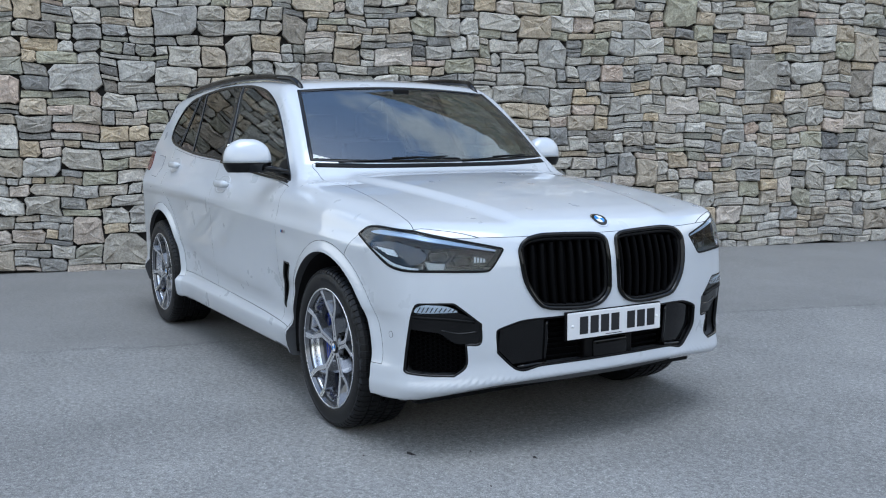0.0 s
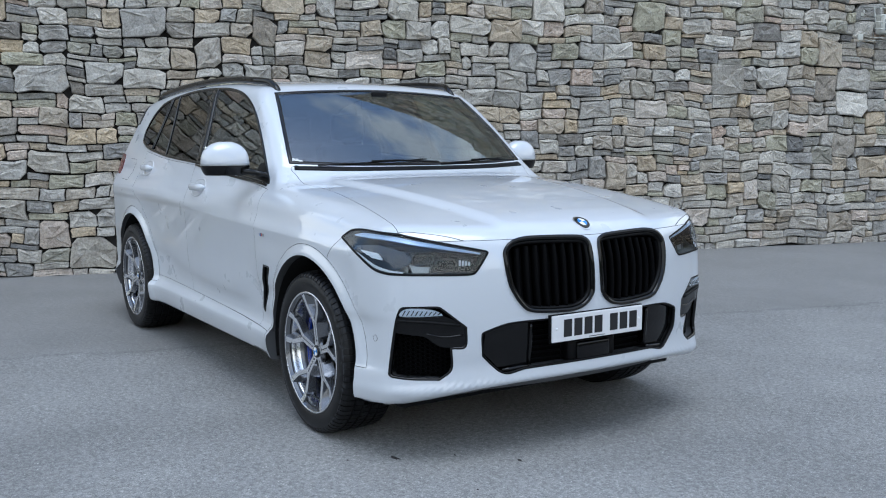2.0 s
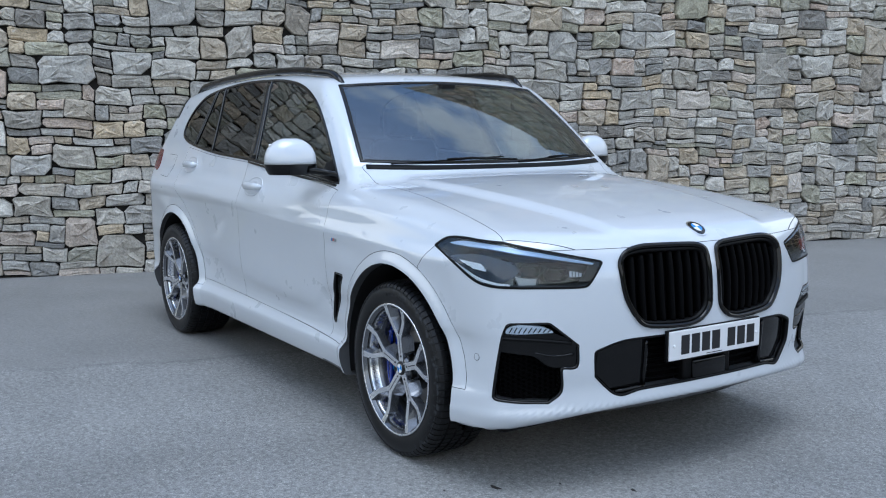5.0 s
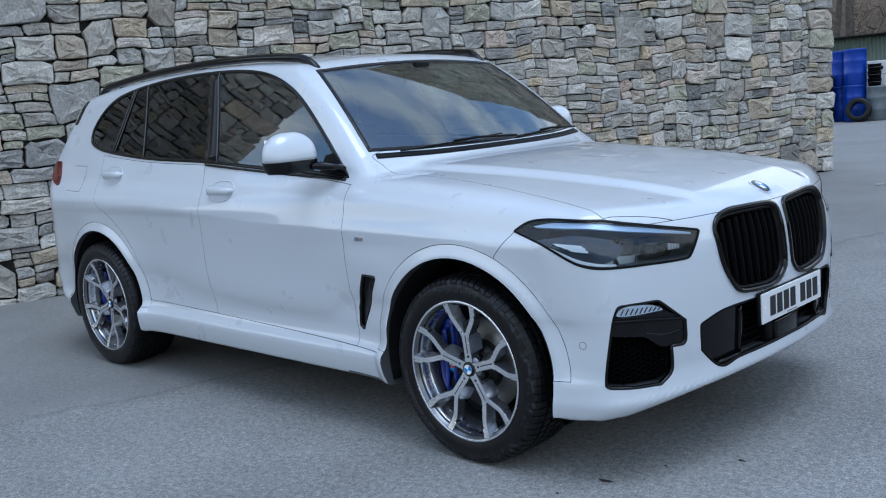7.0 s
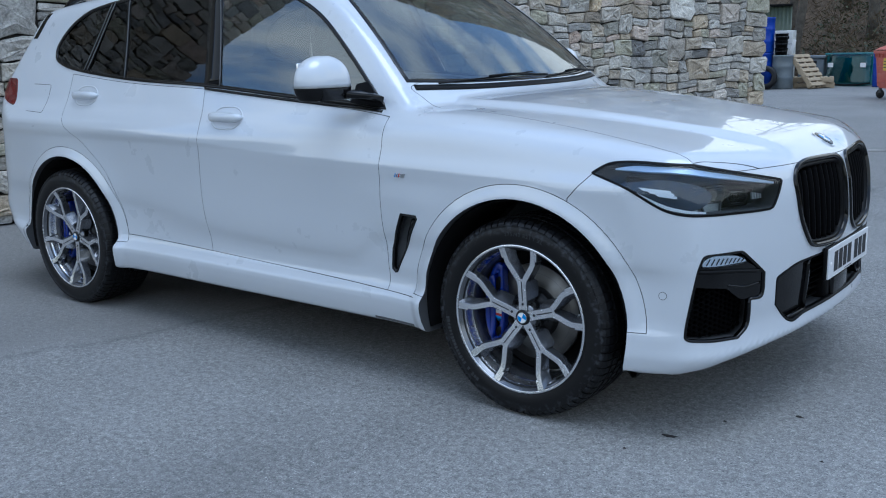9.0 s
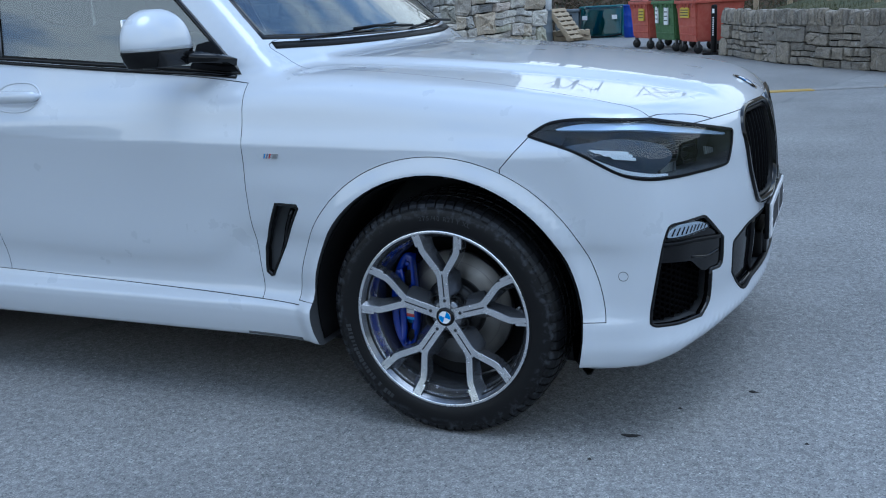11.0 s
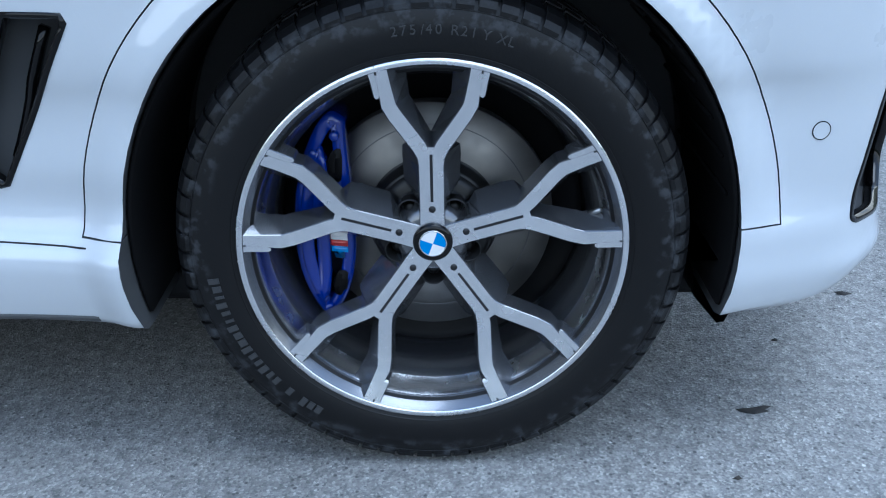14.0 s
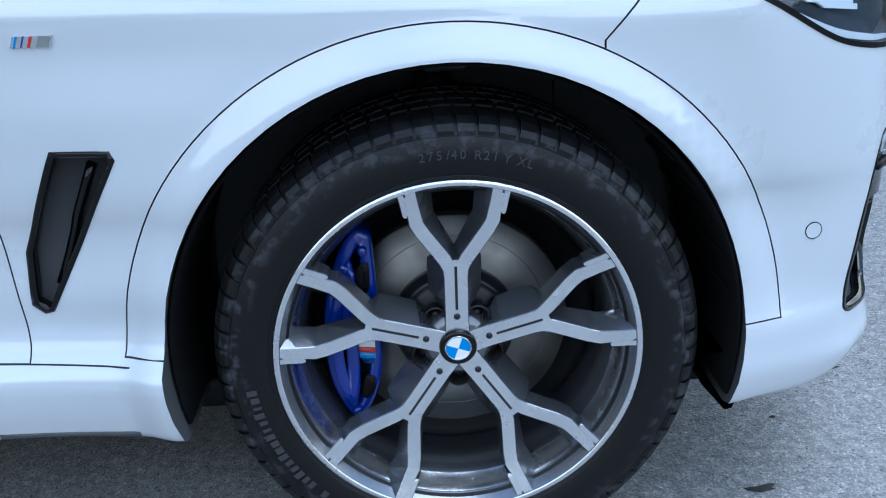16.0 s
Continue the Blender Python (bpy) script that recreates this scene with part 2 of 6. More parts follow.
def mottled(name, a, b, scale, rough=.7, metal=0.0, coat=0.0, relief=0.0):
    """Two tones in patches, with fine grain."""
    m = material(name, a, rough, metal, coat)
    v = place(m)
    f = ramp(m, noisy(m, v, scale, 6, .65), (.35, (0,) * 3), (.68, (1,) * 3))
    feed(m, "Base Color", mix(m, f, a, b))
    feed(m, "Roughness", ramp(m, noisy(m, v, scale * 3, 4), (.3, (max(.05, rough - .12),) * 3), (.7, (min(1, rough + .1),) * 3)))
    if relief:
        bump(m, noisy(m, v, scale * 5, 5), .6, relief)
    return m


EARTH = mottled("leaf litter", (.055, .038, .022), (.12, .085, .05), 6, .95, relief=.03)
GRASS_BANK = mottled("rough grass", (.035, .045, .015), (.09, .085, .035), 5, .95, relief=.02)
BARK = mottled("grey brown bark", (.06, .05, .04), (.13, .115, .09), 7, .95, relief=.02)
TWIG = mottled("dry undergrowth", (.045, .035, .02), (.13, .09, .045), 3, .95)
LEAF = mottled("dark ivy leaves", (.018, .030, .010), (.05, .06, .02), 4, .6)
PALE_WOOD = mottled("weathered pale wood", (.30, .235, .15), (.42, .34, .23), 9, .85, relief=.004)
FENCE_GREEN = mottled("green painted sheet metal", (.055, .075, .055), (.09, .11, .08), 2, .6)
DRUM_BLUE = mottled("blue plastic", (.006, .035, .30), (.010, .05, .38), 4, .4)
DRUM_GREY = mottled("grey blue steel", (.12, .145, .165), (.17, .19, .20), 5, .5)
BIN_RED = mottled("faded red plastic", (.34, .055, .035), (.42, .11, .07), 5, .6)
BIN_DARK_RED = mottled("dull dark red plastic", (.16, .018, .014), (.22, .035, .025), 3, .55)
BIN_GREEN = mottled("green plastic", (.045, .115, .035), (.07, .15, .05), 4, .6)
BIN_GREY = mottled("grey bin plastic", (.11, .135, .155), (.15, .17, .19), 4, .6)
TEAL = mottled("teal plastic", (.012, .10, .115), (.03, .15, .16), 3, .45)
GALV = mottled("galvanised wire", (.42, .43, .40), (.55, .56, .52), 20, .45, .6)
CREAM = mottled("cream plastic", (.55, .55, .50), (.65, .65, .60), 20, .5)
CONCRETE = mottled("pale concrete", (.24, .235, .225), (.34, .33, .31), 6, .9, relief=.004)
YELLOW = mottled("worn yellow paint", (.50, .32, .05), (.38, .28, .09), 9, .7)
LABEL_YELLOW = material("yellow label", (.55, .42, .03), .6)
BRICK = mottled("dull red iron", (.13, .07, .05), (.20, .11, .08), 12, .8)
# ---- large structure ----
def link(name, bm, mat, parent=None, label="", smooth=True):
    me = bpy.data.meshes.new(name)
    bm.to_mesh(me)
    bm.free()
    if smooth:
        for p in me.polygons:
            p.use_smooth = True
    me.materials.append(mat)
    ob = new(name, me)
    if parent is not None:
        ob.parent = parent
    if label:
        ob["label"] = label
    return ob


def part(name, bm, mat, parent, label="", smooth=True):
    return link(name, bm, mat, parent, label, smooth)


def box(bm, x0, y0, z0, x1, y1, z1):
    v = [bm.verts.new((x, y, z)) for x in (x0, x1) for y in (y0, y1) for z in (z0, z1)]
    for f in ((0, 1, 3, 2), (4, 6, 7, 5), (0, 4, 5, 1), (2, 3, 7, 6), (0, 2, 6, 4), (1, 5, 7, 3)):
        bm.faces.new([v[i] for i in f])
    return bm


bm = bmesh.new()
bm.faces.new([bm.verts.new(p) for p in ((-400, -400, 0), (400, -400, 0), (400, 400, 0), (-400, 400, 0))])
tagged(link("ground", bm, ASPHALT), "grey worn tarmac with pale chips", "ground", kind="structure")
# the tall rubble wall: its foot runs along x = -5.8 + .28 y
WALL_TURN = math.degrees(math.atan2(1, .28)) - 90
WALL_AT, WALL_LO, WALL_HI, WALL_TALL = (-5.8, 0, 0), -3.9, 10.36, 10.0
wall = link("wall_main", box(bmesh.new(), -.70, WALL_LO + .02, -.05, -.038, WALL_HI - .02, WALL_TALL - .03), MORTAR, smooth=False)
wall.matrix_world = pose(*WALL_AT, 0, 0, WALL_TURN)
tagged(wall, "tall wall of grey random rubble stone", "wall", kind="structure")
# ---- the car's body as a smooth solid: x forward from the front axle, y to its left, z up ----
def spline(at, xs, ys):
    """A smooth curve through a few design values."""
    xs, ys = np.array(xs, float), np.array(ys, float)
    slope = np.gradient(ys, xs)
    at = np.clip(at, xs[0], xs[-1])
    n = np.clip(np.searchsorted(xs, at) - 1, 0, len(xs) - 2)
    h = xs[n + 1] - xs[n]
    u = (at - xs[n]) / h
    return ((1 + 2 * u) * (1 - u) ** 2 * ys[n] + u * (1 - u) ** 2 * h * slope[n]
            + u * u * (3 - 2 * u) * ys[n + 1] + u * u * (u - 1) * h * slope[n + 1])


def ease(a, b, v):
    u = np.clip((v - a) / (b - a), 0, 1)
    return u * u * (3 - 2 * u)


def smax(a, b, k):
    h = np.maximum(k - np.abs(a - b), 0) / k
    return np.maximum(a, b) + h * h * k / 4


AXLES, HUB_Z = (0.0, -2.975), 0.366


def side_width(x, z):
    rise = spline(x, (-3.2, -2.2, -1.6, -.66, .5), (.11, .085, .048, .016, 0))
    fold = spline(x, (-3.2, -2.6, -1.82, -1.07, -.87, -.70, -.5), (.06, .07, -.005, -.05, -.035, .075, .09)) * np.exp(-((z - .57) / .10) ** 2)
    w = spline(z - fold - rise * ease(.5, .82, z) * (1 - ease(1.0, 1.16, z)), (.15, .20, .245, .28, .325, .352, .368, .382, .396, .41, .45, .50, .555, .585, .70, .82, .874, .886, .898, .94, 1.02, 1.10, 1.20, 1.32),
               (.86, .905, .950, .962, .971, .973, .970, .956, .938, .931, .926, .930, .9415, .945, .953, .964, .9705, .9715, .9690, .955, .938, .918, .88, .80))
    w = w - .010 * np.clip(x / .7, 0, 1.5) ** 2 - .018 * ease(-.1, .32, x) * ease(.86, .93, z) + .010 * np.exp(-((x + .5) / .22) ** 2) * ease(.42, .5, z) * ease(.86, .75, z) - .03 * np.clip((-3.1 - x) / .9, 0, 1.3) ** 2
    for axle in AXLES:
        r = np.hypot(x - axle, z - HUB_Z)
        w = w + .018 * np.exp(-((r - .42) / .15) ** 2) * ease(.30, .5, z + .25) + .018 * (1 - ease(.452, .515, r))
    return w


def hood_top(x, ay):
    z = spline(x, (-4.1, -3.5, -2.5, -1.5, -.8, -.5, -.1, .3, .6, .78, .90), (1.10, 1.14, 1.14, 1.12, 1.135, 1.137, 1.109, 1.063, 1.016, .976, .93))
    edge = .41 + .20 * np.clip((.75 - x) / 1.3, 0, 1)
    dome = .020 * (1 - ease(edge - .035, edge + .05, ay)) * ease(.86, .62, x) * ease(-.75, -.45, x)
    return z + dome - .012 * (ay / .6) ** 2 - .30 * np.clip(ay - .72, 0, 1) ** 2


def nose(ay, z):
    x = spline(ay, (0, .15, .30, .45, .60, .75, .86, .925, .975, 1.1), (.885, .882, .868, .845, .800, .742, .682, .60, .44, 0))
    return x + spline(z, (.15, .22, .27, .305, .345, .40, .47, .60, .75, .86, .94, 1.0, 1.1), (-.16, -.08, -.02, .002, -.006, -.012, -.006, 0, -.004, -.02, -.05, -.10, -.25))


def tail(ay, z):
    x = spline(ay, (0, .4, .7, .85, .95, 1.05), (-4.045, -4.01, -3.90, -3.79, -3.62, -3.3))
    return x + spline(z, (.2, .30, .38, .46, .6, .8, 1.0, 1.1, 1.2, 1.3), (.16, .07, -.02, -.07, -.05, -.03, -.01, -.01, .03, .10))


def screen_x(ay, z):
    return -.475 - 1.27 * (z - 1.15) - .22 * ay * ay - .10 * np.clip(z - 1.45, 0, 1) ** 2 + .06 * np.clip(1.3 - z, 0, 1) + .62 * np.clip(z - 1.20, 0, 1) * np.clip(1.63 - z, 0, 1)


def roof_top(x, ay):
    z = spline(x, (-3.9, -3.65, -3.35, -3.0, -2.5, -1.95, -1.5, -1.2, -.9), (1.575, 1.625, 1.668, 1.700, 1.722, 1.726, 1.707, 1.675, 1.62))
    return z - .032 * (ay / .65) ** 2


def cabin_width(x, z):
    w = .915 - .42 * (z - 1.10) + .09 * (z - 1.10) ** 2
    return w - .030 * np.clip((-2.5 - x) / 1.2, 0, 1.3) ** 2 - .055 * np.clip((x + 1.6) / .9, 0, 1) ** 2


def body(x, y, z):
    """Below nought inside the body."""
    ay = np.abs(y)
    low = smax(ay - side_width(x, z), (z - hood_top(x, ay)) * .97, .09)
    low = smax(low, x - nose(ay, z), .05)
    low = smax(low, tail(ay, z) - x, .07)
    low = smax(low, .245 + .085 * ease(.58, .90, x) - z, .025)
    top = smax(ay - cabin_width(x, z), z - roof_top(x, ay), .07)
    top = smax(top, (x - screen_x(ay, z)) * .62, .035)
    top = smax(top, (-3.60 - .85 * (1.56 - z) + .16 * ay * ay + .5 * np.clip(ay - .6, 0, 1) ** 2 - x) * .8, .04)
    top = smax(top, tail(ay, z) - x, .07)
    top = smax(top, .95 - z, .05)
    return -smax(-low, -top, .03)


def surface_y(x, z, side=-1):
    """Where the body's flank stands at (x, z)."""
    x, z = np.broadcast_arrays(np.asarray(x, float), np.asarray(z, float))
    a, b = np.full(x.shape, .25), np.full(x.shape, 1.1)
    for _ in range(26):
        m = (a + b) / 2
        inside = body(x, m, z) < 0
        a, b = np.where(inside, m, a), np.where(inside, b, m)
    return side * a


def surface_x(y, z):
    """Where the body's front stands at (y, z)."""
    y, z = np.broadcast_arrays(np.asarray(y, float), np.asarray(z, float))
    a, b = np.full(y.shape, -1.6), np.full(y.shape, 1.2)
    for _ in range(28):
        m = (a + b) / 2
        inside = body(m, y, z) < 0
        a, b = np.where(inside, m, a), np.where(inside, b, m)
    return a


def surface_z(x, y):
    """Where the body's top stands at (x, y)."""
    x, y = np.broadcast_arrays(np.asarray(x, float), np.asarray(y, float))
    a, b = np.full(x.shape, .5), np.full(x.shape, 1.9)
    for _ in range(28):
        m = (a + b) / 2
        inside = body(x, y, m) < 0
        a, b = np.where(inside, m, a), np.where(inside, b, m)
    return a


def normal_at(p):
    p = np.asarray(p, float)
    e, g = 2e-3, []
    for d in np.eye(3) * e:
        q, o = (p + d).T, (p - d).T
        g.append(body(*q) - body(*o))
    g = np.array(g).T
    return g / np.linalg.norm(g, axis=-1, keepdims=True)
# ---- tools for shapes that lie on the body ----
class View:
    """A way of looking at the body: points (u, v) of a plane are carried along `way` until they meet it."""

    def __init__(self, right, up, start, way):
        self.right, self.up, self.start, self.way = (np.array(a, float) for a in (right, up, start, way))

    def free(self, u, v, depth):
        u, v = np.broadcast_arrays(np.asarray(u, float), np.asarray(v, float))
        return self.start + u[..., None] * self.right + v[..., None] * self.up + depth * self.way

    def meet(self, u, v):
        far = 1.6
        at = self.free(u, v, 0.0)
        ds = np.linspace(0, far, 90)
        q = at[None] + ds[:, None, None] * self.way
        hit = body(q[..., 0], q[..., 1], q[..., 2]) < 0
        first = np.where(hit.any(0), hit.argmax(0), len(ds) - 1).clip(1)
        lo, hi = ds[first - 1], ds[first]
        for _ in range(11):
            m = (lo + hi) / 2
            inside = body(*(at + m[:, None] * self.way).T) < 0
            lo, hi = np.where(inside, lo, m), np.where(inside, m, hi)
        return at + lo[:, None] * self.way


FLANK = View((1, 0, 0), (0, 0, 1), (0, -1.35, 0), (0, 1, 0))
FRONT = View((0, 1, 0), (0, 0, 1), (1.25, 0, 0), (-1, 0, 0))
SCREEN = View((0, 1, 0), (0, 0, 1), (-.2, 0, 0), (-1, 0, 0))
H = math.sqrt(.5)
CORNER = View((H, H, 0), (0, 0, 1), (1.5 * H, -1.5 * H, 0), (-H, H, 0))
TOP = View((1, 0, 0), (0, 1, 0), (0, 0, 2.1), (0, 0, -1))
REAR = View((0, 1, 0), (0, 0, 1), (-4.8, 0, 0), (1, 0, 0))


def curve_through(points, per=5, closed=True):
    """A rounded line through the design points; a point given twice stays a corner."""
    p = np.array(points, float)
    n, out = len(p), []
    for i in range(n if closed else n - 1):
        a, b, c, d = (p[(i + k) % n] if closed else p[min(max(i + k, 0), n - 1)] for k in (-1, 0, 1, 2))
        if np.allclose(b, c):
            continue
        for t in np.arange(per) / per:
            m0, m1 = (c - a) / 2, (d - b) / 2
            if np.allclose(a, b):
                m0 = c - b
            if np.allclose(c, d):
                m1 = c - b
            m0 *= min(1, np.linalg.norm(c - b) / (np.linalg.norm(m0) + 1e-9))
            m1 *= min(1, np.linalg.norm(c - b) / (np.linalg.norm(m1) + 1e-9))
            out.append((2 * t**3 - 3 * t**2 + 1) * b + (t**3 - 2 * t**2 + t) * m0 + (3 * t**2 - 2 * t**3) * c + (t**3 - t**2) * m1)
    if not closed:
        out.append(p[-1])
    return np.array(out)


def densify(p, step, closed=True):
    out = []
    for i in range(len(p) if closed else len(p) - 1):
        a, b = p[i], p[(i + 1) % len(p)]
        n = max(1, int(np.linalg.norm(b - a) / step + .5))
        out += [a + (b - a) * k / n for k in range(n)]
    if not closed:
        out.append(p[-1])
    return np.array(out)


def inside_of(p, poly):
    x, y = p[:, 0][:, None], p[:, 1][:, None]
    a, b = poly, np.roll(poly, -1, 0)
    cross = ((a[:, 1] > y) != (b[:, 1] > y)) & (x < (b[:, 0] - a[:, 0]) * (y - a[:, 1]) / (b[:, 1] - a[:, 1] + 1e-12) + a[:, 0])
    return cross.sum(1) % 2 == 1


def inset(poly, by):
    """The loop moved inwards by a distance."""
    p = np.asarray(poly, float)
    area = (p[:, 0] * np.roll(p[:, 1], -1) - np.roll(p[:, 0], -1) * p[:, 1]).sum()
    d0, d1 = p - np.roll(p, 1, 0), np.roll(p, -1, 0) - p
    n0, n1 = (np.stack([-d[:, 1], d[:, 0]], 1) / (np.linalg.norm(d, axis=1, keepdims=True) + 1e-9) for d in (d0, d1))
    n = n0 + n1
    n /= np.maximum((n * n).sum(1, keepdims=True), .5) / 2 + 1e-9
    return p + n * by * (1 if area > 0 else -1)


def sheet(loop, view, lift=.002, thick=.004, step=.03, deep=None):
    """A thin solid that follows the body inside a loop of (u, v). deep: a flat-backed plug instead, that far along the view."""
    from mathutils.geometry import delaunay_2d_cdt
    edge = densify(np.asarray(loop), step)
    lo, hi = edge.min(0), edge.max(0)
    g = np.stack(np.meshgrid(np.arange(lo[0], hi[0], step), np.arange(lo[1], hi[1], step)), -1).reshape(-1, 2)
    g = g[inside_of(g, edge)] if len(g) else g
    if len(g):
        g = g[np.sqrt(((g[:, None] - edge[None]) ** 2).sum(-1)).min(1) > step * .45]
    pts = np.concatenate([edge, g]) if len(g) else edge
    n = len(edge)
    v2, _, f2, *_ = delaunay_2d_cdt([Vector(p) for p in pts], [(i, (i + 1) % n) for i in range(n)], [], 1, 1e-6)
    uv = np.array([(v.x, v.y) for v in v2])
    at = view.meet(uv[:, 0], uv[:, 1])
    nrm = normal_at(at)
    upper = at + nrm * lift
    lower = at + nrm * (lift - thick) if deep is None else view.free(uv[:, 0], uv[:, 1], deep)
    bm = bmesh.new()
    a = [bm.verts.new(p) for p in upper]
    b = [bm.verts.new(p) for p in lower]
    flip = np.dot(np.cross(view.right, view.up), view.way) > 0
    seen = {}
    for f in f2:
        f = list(f)[::-1] if flip else list(f)
        try:
            bm.faces.new([a[i] for i in f])
            bm.faces.new([b[i] for i in f[::-1]])
        except ValueError:
            continue
        for i, j in zip(f, f[1:] + f[:1]):
            seen[(i, j)] = 1
    for i, j in seen:
        if (j, i) not in seen:
            f = bm.faces.new([a[j], a[i], b[i], b[j]])
            f.smooth = False
            for e in f.edges:
                e.smooth = False
    return bm


def strip(line, view, width, lift=.003, thick=.006, closed=False, step=.03):
    """A ribbon that follows the body along a line of (u, v)."""
    p = densify(np.asarray(line), step, closed)
    at = view.meet(p[:, 0], p[:, 1])
    nrm = normal_at(at)
    tan = np.roll(at, -1, 0) - np.roll(at, 1, 0)
    if not closed:
        tan[0], tan[-1] = at[1] - at[0], at[-1] - at[-2]
    side = np.cross(tan, nrm)
    side /= np.linalg.norm(side, axis=1, keepdims=True) + 1e-9
    return loft([at + s * side * width / 2 + nrm * h for s, h in ((-1, lift - thick), (-.86, lift), (.86, lift), (1, lift - thick))], closed)


def loft(rails, closed, caps=True):
    """Faces between rails of equal length, taken round as a tube."""
    bm = bmesh.new()
    n, k = len(rails[0]), len(rails)
    v = [[bm.verts.new(p) for p in r] for r in rails]
    for i in range(n if closed else n - 1):
        for j in range(k):
            bm.faces.new([v[j][i], v[(j + 1) % k][i], v[(j + 1) % k][(i + 1) % n], v[j][(i + 1) % n]])
    if not closed and caps:
        bm.faces.new([v[j][0] for j in range(k)][::-1])
        bm.faces.new([v[j][-1] for j in range(k)])
    bmesh.ops.recalc_face_normals(bm, faces=bm.faces[:])
    return bm


def tube(path, radius, sides=8):
    p = np.array(path, float)
    tan = np.gradient(p, axis=0)
    tan /= np.linalg.norm(tan, axis=1, keepdims=True)
    up = np.where(np.abs(tan[:, 2:3]) > .9, (1.0, 0, 0), (0, 0, 1.0))
    a = np.cross(tan, up)
    a /= np.linalg.norm(a, axis=1, keepdims=True)
    b = np.cross(a, tan)
    r = np.broadcast_to(np.asarray(radius, float), len(p))[:, None]
    return loft([p + r * (math.cos(t) * a + math.sin(t) * b) for t in np.linspace(0, 2 * math.pi, sides, endpoint=False)], False)


def prism(loop, view, near, far):
    bm = bmesh.new()
    p = np.asarray(loop)
    a = [bm.verts.new(q) for q in view.free(p[:, 0], p[:, 1], near)]
    b = [bm.verts.new(q) for q in view.free(p[:, 0], p[:, 1], far)]
    n = len(a)
    bm.faces.new(a)
    bm.faces.new(b[::-1])
    for i in range(n):
        bm.faces.new([a[(i + 1) % n], a[i], b[i], b[(i + 1) % n]])
    bmesh.ops.recalc_face_normals(bm, faces=bm.faces[:])
    return bm


def rounded_box(x0, y0, z0, x1, y1, z1, r=.01, seg=2):
    bm = box(bmesh.new(), x0, y0, z0, x1, y1, z1)
    bmesh.ops.recalc_face_normals(bm, faces=bm.faces[:])
    bmesh.ops.bevel(bm, geom=bm.edges[:], offset=r, segments=seg, profile=.6, affect="EDGES", clamp_overlap=True)
    return bm


def lathe(profile, seg=96, matrix=None):
    """Turned about the y axis: profile of (radius, y)."""
    bm = bmesh.new()
    ring = [[bm.verts.new((r * math.cos(t), y, r * math.sin(t))) for r, y in profile] for t in np.linspace(0, 2 * math.pi, seg, endpoint=False)]
    for i in range(seg):
        a, b = ring[i], ring[(i + 1) % seg]
        for j in range(len(profile) - 1):
            bm.faces.new([a[j], a[j + 1], b[j + 1], b[j]])
    if matrix is not None:
        bm.transform(matrix)
    return bm


def combine(*parts):
    """Several pieces of one part in one mesh."""
    bm = bmesh.new()
    for p in parts:
        me = bpy.data.meshes.new("tmp")
        p.to_mesh(me)
        bm.from_mesh(me)
        p.free()
        bpy.data.meshes.remove(me)
    return bm


def boolean(me, cutter, how):
    """The mesh me cut by, or kept inside, a bmesh."""
    a = new("tmp_a", me)
    cm = bpy.data.meshes.new("tmp")
    cutter.to_mesh(cm)
    b = new("tmp_b", cm)
    mod = a.modifiers.new("cut", "BOOLEAN")
    mod.operation, mod.object, mod.solver = how, b, "EXACT"
    # a cut that comes out empty is tried again a hair's breadth aside
    for nudge in (0, 3e-4, -4e-4, 7e-4):
        b.location = (nudge, nudge * .7, nudge * .4)
        out = bpy.data.meshes.new_from_object(a.evaluated_get(bpy.context.evaluated_depsgraph_get()))
        if how == "INTERSECT" and len(out.polygons) > 20 or len(out.polygons) > .6 * len(me.polygons):
            break
    bpy.data.objects.remove(a)
    bpy.data.objects.remove(b)
    bpy.data.meshes.remove(cm)
    return out


